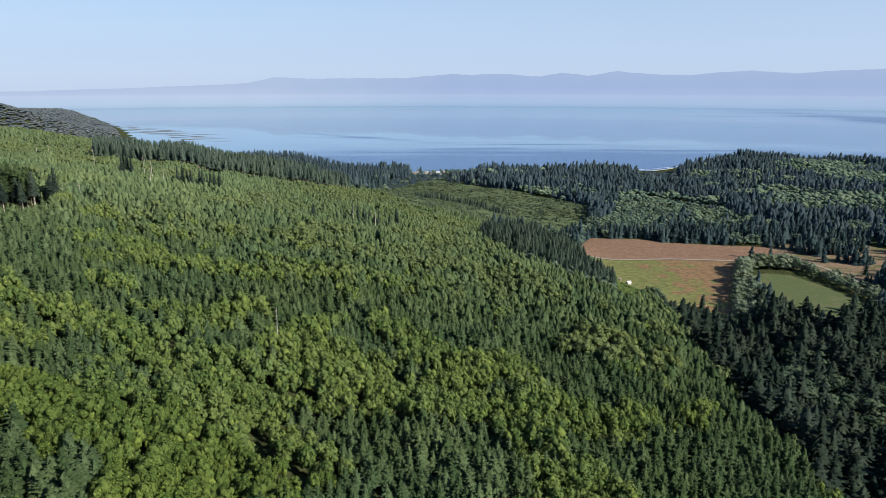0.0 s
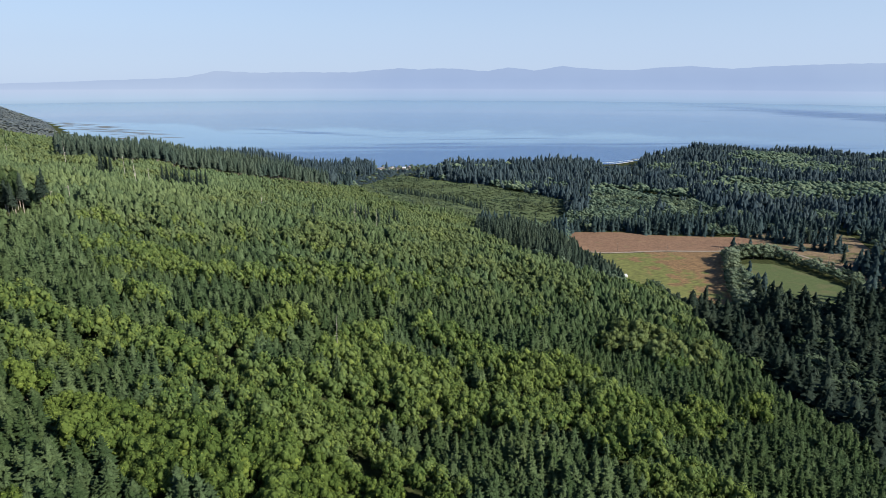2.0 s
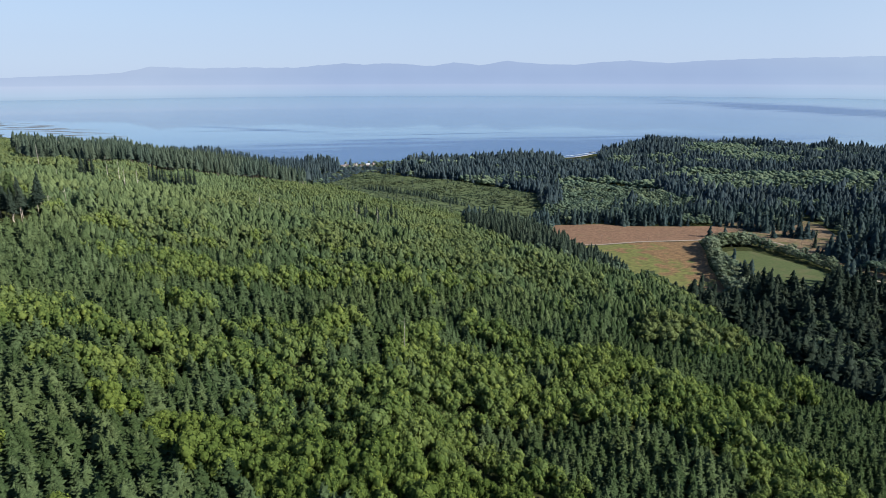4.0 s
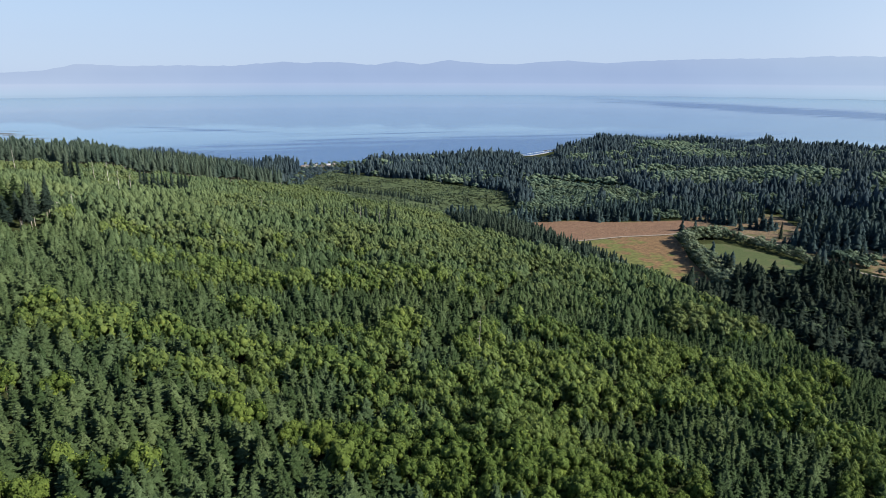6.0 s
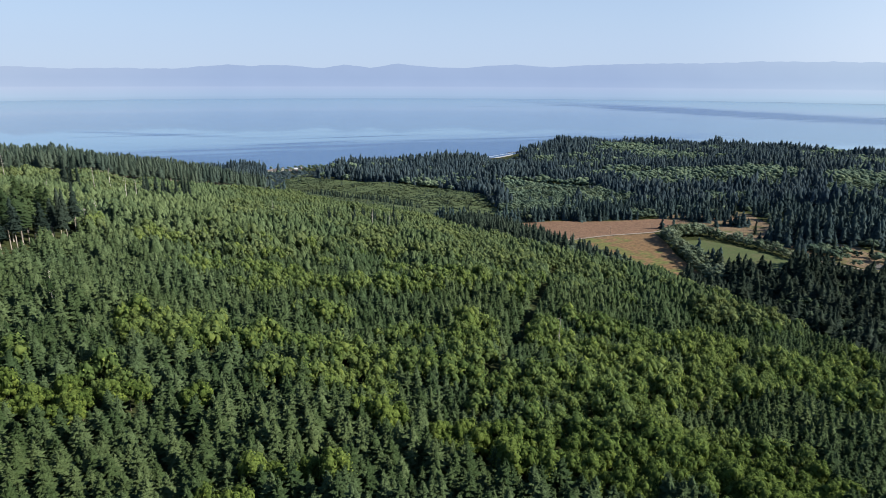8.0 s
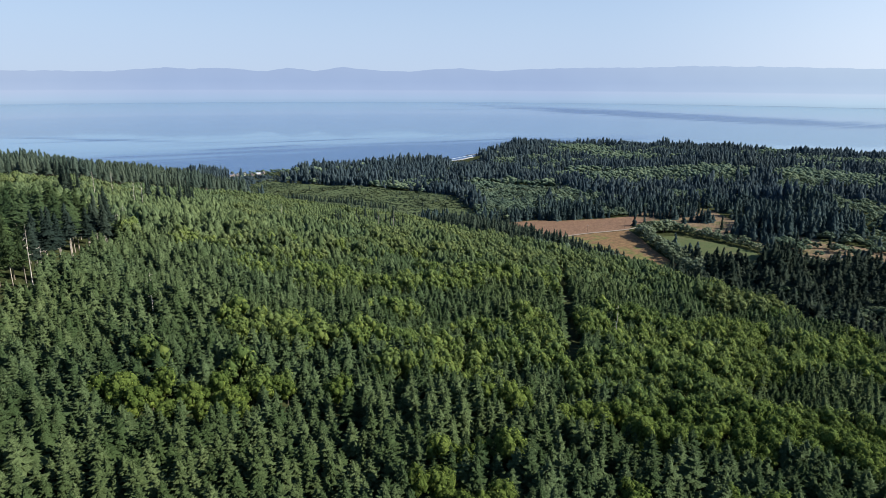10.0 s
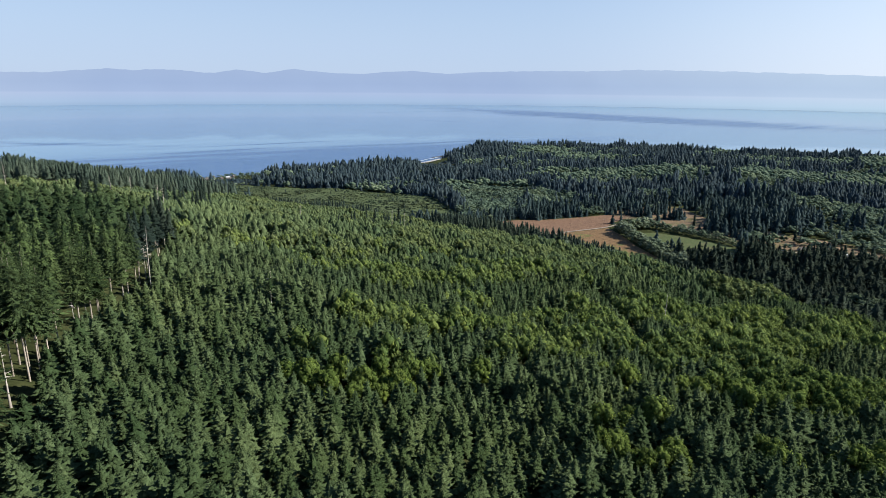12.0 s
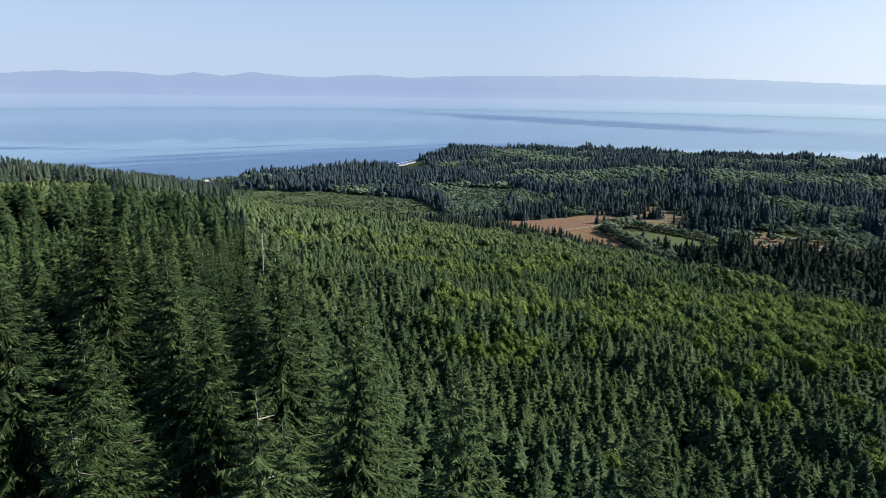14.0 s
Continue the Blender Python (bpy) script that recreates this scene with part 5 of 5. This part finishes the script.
def box_form(x0, x1, y0, y1, z0, z1, top=1.0):
    cx, cy = (x0 + x1) / 2, (y0 + y1) / 2
    v = [(x, y, z0) for x, y in ((x0, y0), (x1, y0), (x1, y1), (x0, y1))]
    v += [(cx + (x - cx) * top, cy + (y - cy) * top, z1) for x, y in ((x0, y0), (x1, y0), (x1, y1), (x0, y1))]
    return np.array(v), BOX


def gable_form(x0, x1, y0, y1, z0, z1):
    """Walls with two gable ends, the ridge along x."""
    cy, eave = (y0 + y1) / 2, z0 + (z1 - z0) * 0.58
    v = [(x0, y0, z0), (x1, y0, z0), (x1, y1, z0), (x0, y1, z0), (x0, y0, eave), (x1, y0, eave), (x1, y1, eave), (x0, y1, eave), (x0, cy, z1), (x1, cy, z1)]
    f = [(0, 1, 5), (0, 5, 4), (2, 3, 7), (2, 7, 6), (3, 0, 4), (3, 4, 7), (1, 2, 6), (1, 6, 5), (4, 8, 7), (5, 6, 9)]
    return np.array(v), np.array(f)


def roof_form(x0, x1, y0, y1, z0, z1, thick=0.18, over=0.45):
    cy, eave = (y0 + y1) / 2, z0 + (z1 - z0) * 0.58
    k = (z1 - eave) / ((y1 - y0) / 2)
    x0, x1, lo = x0 - over, x1 + over, eave - k * over
    ya, yb = y0 - over, y1 + over
    v = []
    for dz in (0.03, 0.03 + thick):
        v += [(x0, ya, lo + dz), (x1, ya, lo + dz), (x1, cy, z1 + dz), (x0, cy, z1 + dz), (x1, yb, lo + dz), (x0, yb, lo + dz)]
    f = [(6, 7, 8), (6, 8, 9), (9, 8, 10), (9, 10, 11), (0, 2, 1), (0, 3, 2), (3, 4, 2), (3, 5, 4), (0, 1, 7), (0, 7, 6), (5, 11, 10), (5, 10, 4),
         (0, 6, 9), (0, 9, 3), (3, 9, 11), (3, 11, 5), (1, 2, 8), (1, 8, 7), (2, 4, 10), (2, 10, 8)]
    return np.array(v), np.array(f)


def house(x, y, turn, long, wide, high, wall_mat, roof_mat, label, windows=3, group="", category="house", name="house"):
    t = thing(name, label, category, group)
    t.matrix_basis = pose(x, y, ground_at(x, y) - 0.15, 0, 0, turn)
    a, b = long / 2, wide / 2
    part("wall", *gable_form(-a, a, -b, b, -0.5, high), wall_mat, t)
    roof = part("roof", *roof_form(-a, a, -b, b, -0.5, high), roof_mat, t)
    if windows:
        part("chimney", *box_form(a * 0.4, a * 0.4 + 0.7, -0.35, 0.35, high - 1.0, high + 0.8), grey_paint, roof)
        for side in (-1, 1):
            for k in range(windows):
                cx = -a + long * (k + 0.5) / windows
                if side < 0 and k == windows // 2:
                    part("door", *box_form(cx - 0.5, cx + 0.5, -b - 0.06, -b + 0.04, 0.1, 2.1), door_paint, t)
                    continue
                w = part("window", *box_form(cx - 0.75, cx + 0.75, side * b - 0.06, side * b + 0.06, 0.9, 2.1), white_paint, t)
                part("pane", *box_form(cx - 0.62, cx + 0.62, side * b - 0.09, side * b + 0.09, 1.02, 1.98), pane_mat, w)
    return t


g = np.random.default_rng(77)
walls, roofs = [white_paint, white_paint, grey_paint, tan_paint], [roof_dark, roof_red, roof_pale, roof_red]
names = {id(white_paint): "white", id(grey_paint): "grey", id(tan_paint): "tan"}
tops = {id(roof_dark): "dark shingle", id(roof_red): "rust-red", id(roof_pale): "pale metal"}
for k in range(15):
    x, y = -46 + (k % 6) * 11 + g.uniform(-4, 4), 1296 + (k // 6) * 19 + g.uniform(-5, 5)
    wm, rm = walls[g.integers(0, 4)], roofs[g.integers(0, 4)]
    house(x, y, g.uniform(-25, 25) + (90 if g.uniform() < 0.4 else 0), g.uniform(6, 9), g.uniform(4.5, 6), g.uniform(3.4, 4.4), wm, rm,
          "small " + names[id(wm)] + " house with a " + tops[id(rm)] + " roof near the shore", 3, "shore village houses")
yard_x, yard_y = g.uniform(-64, 74, 90), g.uniform(1278, 1376, 90)
built = np.array([(o.location.x, o.location.y) for o in scene.objects if o.name.split(".")[0] == "house"])
clear = np.min(np.hypot(yard_x[:, None] - built[None, :, 0], yard_y[:, None] - built[None, :, 1]), 1) > 6.5
yard_x, yard_y = yard_x[clear], yard_y[clear]
yard_h = g.uniform(3, 8, len(yard_x))
spread("yard_trees", leafy_d, np.stack([yard_x, yard_y, ground(yard_x, yard_y) - 0.3], 1), yard_h, yard_h * 0.55 / LR, broad_hazed, g, "small broadleaf trees and shrubs between the shore houses", "trees")
house(430, 404, 20, 14, 8, 5.0, tan_paint, roof_pale, "low farmhouse with a pale metal roof among conifers")
house(416, 428, -30, 9, 6, 4.4, grey_paint, roof_dark, "grey farm outbuilding with a dark roof", 2)


def field_shed(x, y):
    t = thing("field_shed", "white canvas-sided field shelter at the pasture edge", "shed")
    t.matrix_basis = pose(x, y, ground_at(x, y) - 0.05, 0, 0, 25)
    part("wall", *gable_form(-1.9, 1.9, -1.6, 1.6, 0, 3.2), white_paint, t)
    part("roof", *roof_form(-1.9, 1.9, -1.6, 1.6, 0, 3.2, 0.08, 0.25), grey_paint, t)
    part("door", *box_form(-1.98, -1.86, -0.5, 0.5, 0, 1.9), door_paint, t)
    return t


def trailer(x, y, turn, label, paint=white_paint):
    t = thing("trailer", label, "trailer")
    t.matrix_basis = pose(x, y, ground_at(x, y) + 0.3, 0, 0, turn)
    part("body", *box_form(-3.4, 3.4, -1.2, 1.2, 0.55, 2.7, 0.96), paint, t)
    for sx in (-0.9, 0.9):
        for sy in (-1.15, 1.15):
            ang = np.linspace(0, 2 * np.pi, 13)[:-1]
            v = [(sx + 0.36 * math.cos(q), sy + d, 0.36 + 0.36 * math.sin(q)) for d in (-0.12, 0.12) for q in ang]
            f = [(k, (k + 1) % 12, 12 + (k + 1) % 12) for k in range(12)] + [(k, 12 + (k + 1) % 12, 12 + k) for k in range(12)]
            f += [(0, k + 1, k) for k in range(1, 11)] + [(12, 12 + k, 13 + k) for k in range(1, 11)]
            part("wheel", np.array(v), np.array(f), roof_dark, t)
    part("window", *box_form(-2.2, -0.6, -1.24, 1.24, 1.5, 2.2), pane_mat, t)
    part("window", *box_form(0.8, 2.2, -1.24, 1.24, 1.5, 2.2), pane_mat, t)
    return t


field_shed(176, 546)
# a trailer body in dark timber is put here for the wood pile
trailer(169, 551, 60, "dark timber trailer standing in for a wood pile by a shelter", pole_wood)
trailer(422, 396, 15, "white travel trailer beside a farmhouse")
trailer(437, 392, 70, "white travel trailer parked on dry grass")


def utility_pole(x, y, high):
    t = thing("utility_pole", "weathered wooden utility pole with a crossarm by the lane", "pole", "lane poles")
    t.matrix_basis = pose(x, y, ground_at(x, y) - 0.2, 0, 0, 80)
    part("post", *trunk_form(high, 0.19, 8, 0, g), pole_wood, t, "", True)
    part("crossarm", *box_form(-1.3, 1.3, -0.07, 0.07, high - 1.1, high - 0.9), pole_wood, t)
    for q in (-1.1, 0.0, 1.1):
        part("insulator", *box_form(q - 0.06, q + 0.06, -0.06, 0.06, high - 0.9, high - 0.65, 0.6), grey_paint, t)


for x, y in ((205, 640), (262, 641), (318, 636), (376, 645), (402, 575)):
    utility_pole(x, y, 9.5)


def ship(x, y, turn, long, label):
    t = thing("cargo_ship", label, "ship")
    t.matrix_basis = pose(x, y, SEA + float(far_rise(x, y)) - 1.0, 0, 0, turn)
    a = long / 2
    prof = [(-a, 4.5), (-a * 0.9, 6.5), (a * 0.75, 6.5), (a * 0.93, 3.5), (a * 1.05, 0.3)]
    v = [(px, s * w * (0.8 if z == 0 else 1.0), z + (1.5 if z and px > a * 0.7 else 0)) for px, w in prof for s in (-1, 1) for z in (0, 7.0)]
    f = []
    for k in range(len(prof) - 1):
        p, q = 4 * k, 4 * k + 4
        f += [(p, q, q + 1), (p, q + 1, p + 1), (p + 2, q + 3, q + 2), (p + 2, p + 3, q + 3), (p + 1, q + 1, q + 3), (p + 1, q + 3, p + 3)]
    f += [(0, 1, 3), (0, 3, 2)]
    part("hull", np.array(v), np.array(f), hull_hazed, t, "dark hull")
    part("bridge", *box_form(-a * 0.85, -a * 0.6, -5.5, 5.5, 7, 17, 0.9), white_paint, t, "white bridge house")
    part("funnel", *box_form(-a * 0.8, -a * 0.72, -1.6, 1.6, 17, 21, 0.8), hull_hazed, t)
    for k in range(4):
        x0 = -a * 0.5 + k * a * 0.3
        part("hatch", *box_form(x0, x0 + a * 0.24, -5, 5, 7, 8.8), roof_red, t)
    part("mast", *box_form(a * 0.8, a * 0.8 + 1.0, -0.5, 0.5, 7, 17, 0.5), grey_paint, t)


ship(2392, 3835, -20, 66, "long dark cargo ship with a white bridge on the strait")
ship(2985, 3330, -35, 40, "small dark freighter far out on the strait")


def breakwater():
    """A line of dark boulders at the river mouth."""
    v, f = [], []
    for k in range(70):
        x, y, r = 560 + k * 1.25 + g.uniform(-2, 2), 1462 + k * 0.35 + g.uniform(-3, 3), g.uniform(1.2, 2.6)
        n = len(v)
        v += [np.array((x, y, SEA + 0.6)) + np.array(d) * r * g.uniform(0.8, 1.2) for d in ((1, 0, 0), (0, 1, 0), (-1, 0, 0), (0, -1, 0), (0.1, 0.1, 1), (0, 0, -1))]
        f += [(n + a, n + (a + 1) % 4, n + 4) for a in range(4)] + [(n + (a + 1) % 4, n + a, n + 5) for a in range(4)]
    ob = new("breakwater_rocks", mesh_from("breakwater_rocks", np.array(v), np.array(f), rock))
    tagged(ob, "line of dark boulders at the river mouth", "rocks", kind="stuff")


breakwater()
foam = plain("surf_foam", (0.46, 0.50, 0.53), (0.66, 0.69, 0.71), 0.2, 0.8)
ribbon("surf", [(395, 1412), (440, 1407), (490, 1416), (540, 1444), (590, 1472)], 3.0, 3.4, foam, "thin white line of surf along the beach", "surf")

# pale broadleaf trees above the valley, leaves already turning
pale_leaf = foliage("pale_leaves", (0.082, 0.110, 0.034), (0.134, 0.164, 0.056), True, 0.2)
pale_models = [tree("broadleaf_tree", "pale yellowing broadleaf tree with thin sunlit crown", "tree", "pale broadleaf trees",
                    leafy_form(1, LR, 0.06, 10, 34, 0.034, np.random.default_rng(1700 + k)), trunk_form(0.85, 0.016, 5, 0, r0), pale_leaf) for k in range(4)]
pq = np.array([(92 + 32 * math.sin(k * 2.399) * math.sqrt(k / 30), 300 + 20 * math.cos(k * 2.399) * math.sqrt(k / 30), 12 + (k * 5) % 6) for k in range(30)])
plant(pale_models, pq[:, 0], pq[:, 1], ground(pq[:, 0], pq[:, 1]) - 0.2, pq[:, 2], pq[:, 2] * 0.36 / LR, r0)


def reefs():
    """Low dark rock ledges awash along the far shore."""
    v, f = [], []
    for k in range(46):
        u = k / 45
        x, y = -1330 + 520 * u + g.uniform(-70, 90), 2560 - 560 * u + g.uniform(30, 200)
        ln, wd, a = g.uniform(25, 90), g.uniform(4, 11), g.uniform(-0.25, 0.25)
        z, n = SEA + float(far_rise(x, y)), len(v)
        for q in np.linspace(0, 2 * np.pi, 11)[:-1]:
            px, py = ln * math.cos(q) * g.uniform(0.7, 1.1), wd * math.sin(q) * g.uniform(0.6, 1.2)
            v.append((x + px * math.cos(a) - py * math.sin(a), y + px * math.sin(a) + py * math.cos(a), z - 0.3))
        v.append((x, y, z + 0.9))
        f += [(n + q, n + (q + 1) % 10, n + 10) for q in range(10)]
    tagged(new("reef_rocks", mesh_from("reef_rocks", np.array(v), np.array(f), rock)), "dark rock ledges awash along the shore", "rocks", kind="stuff")


reefs()
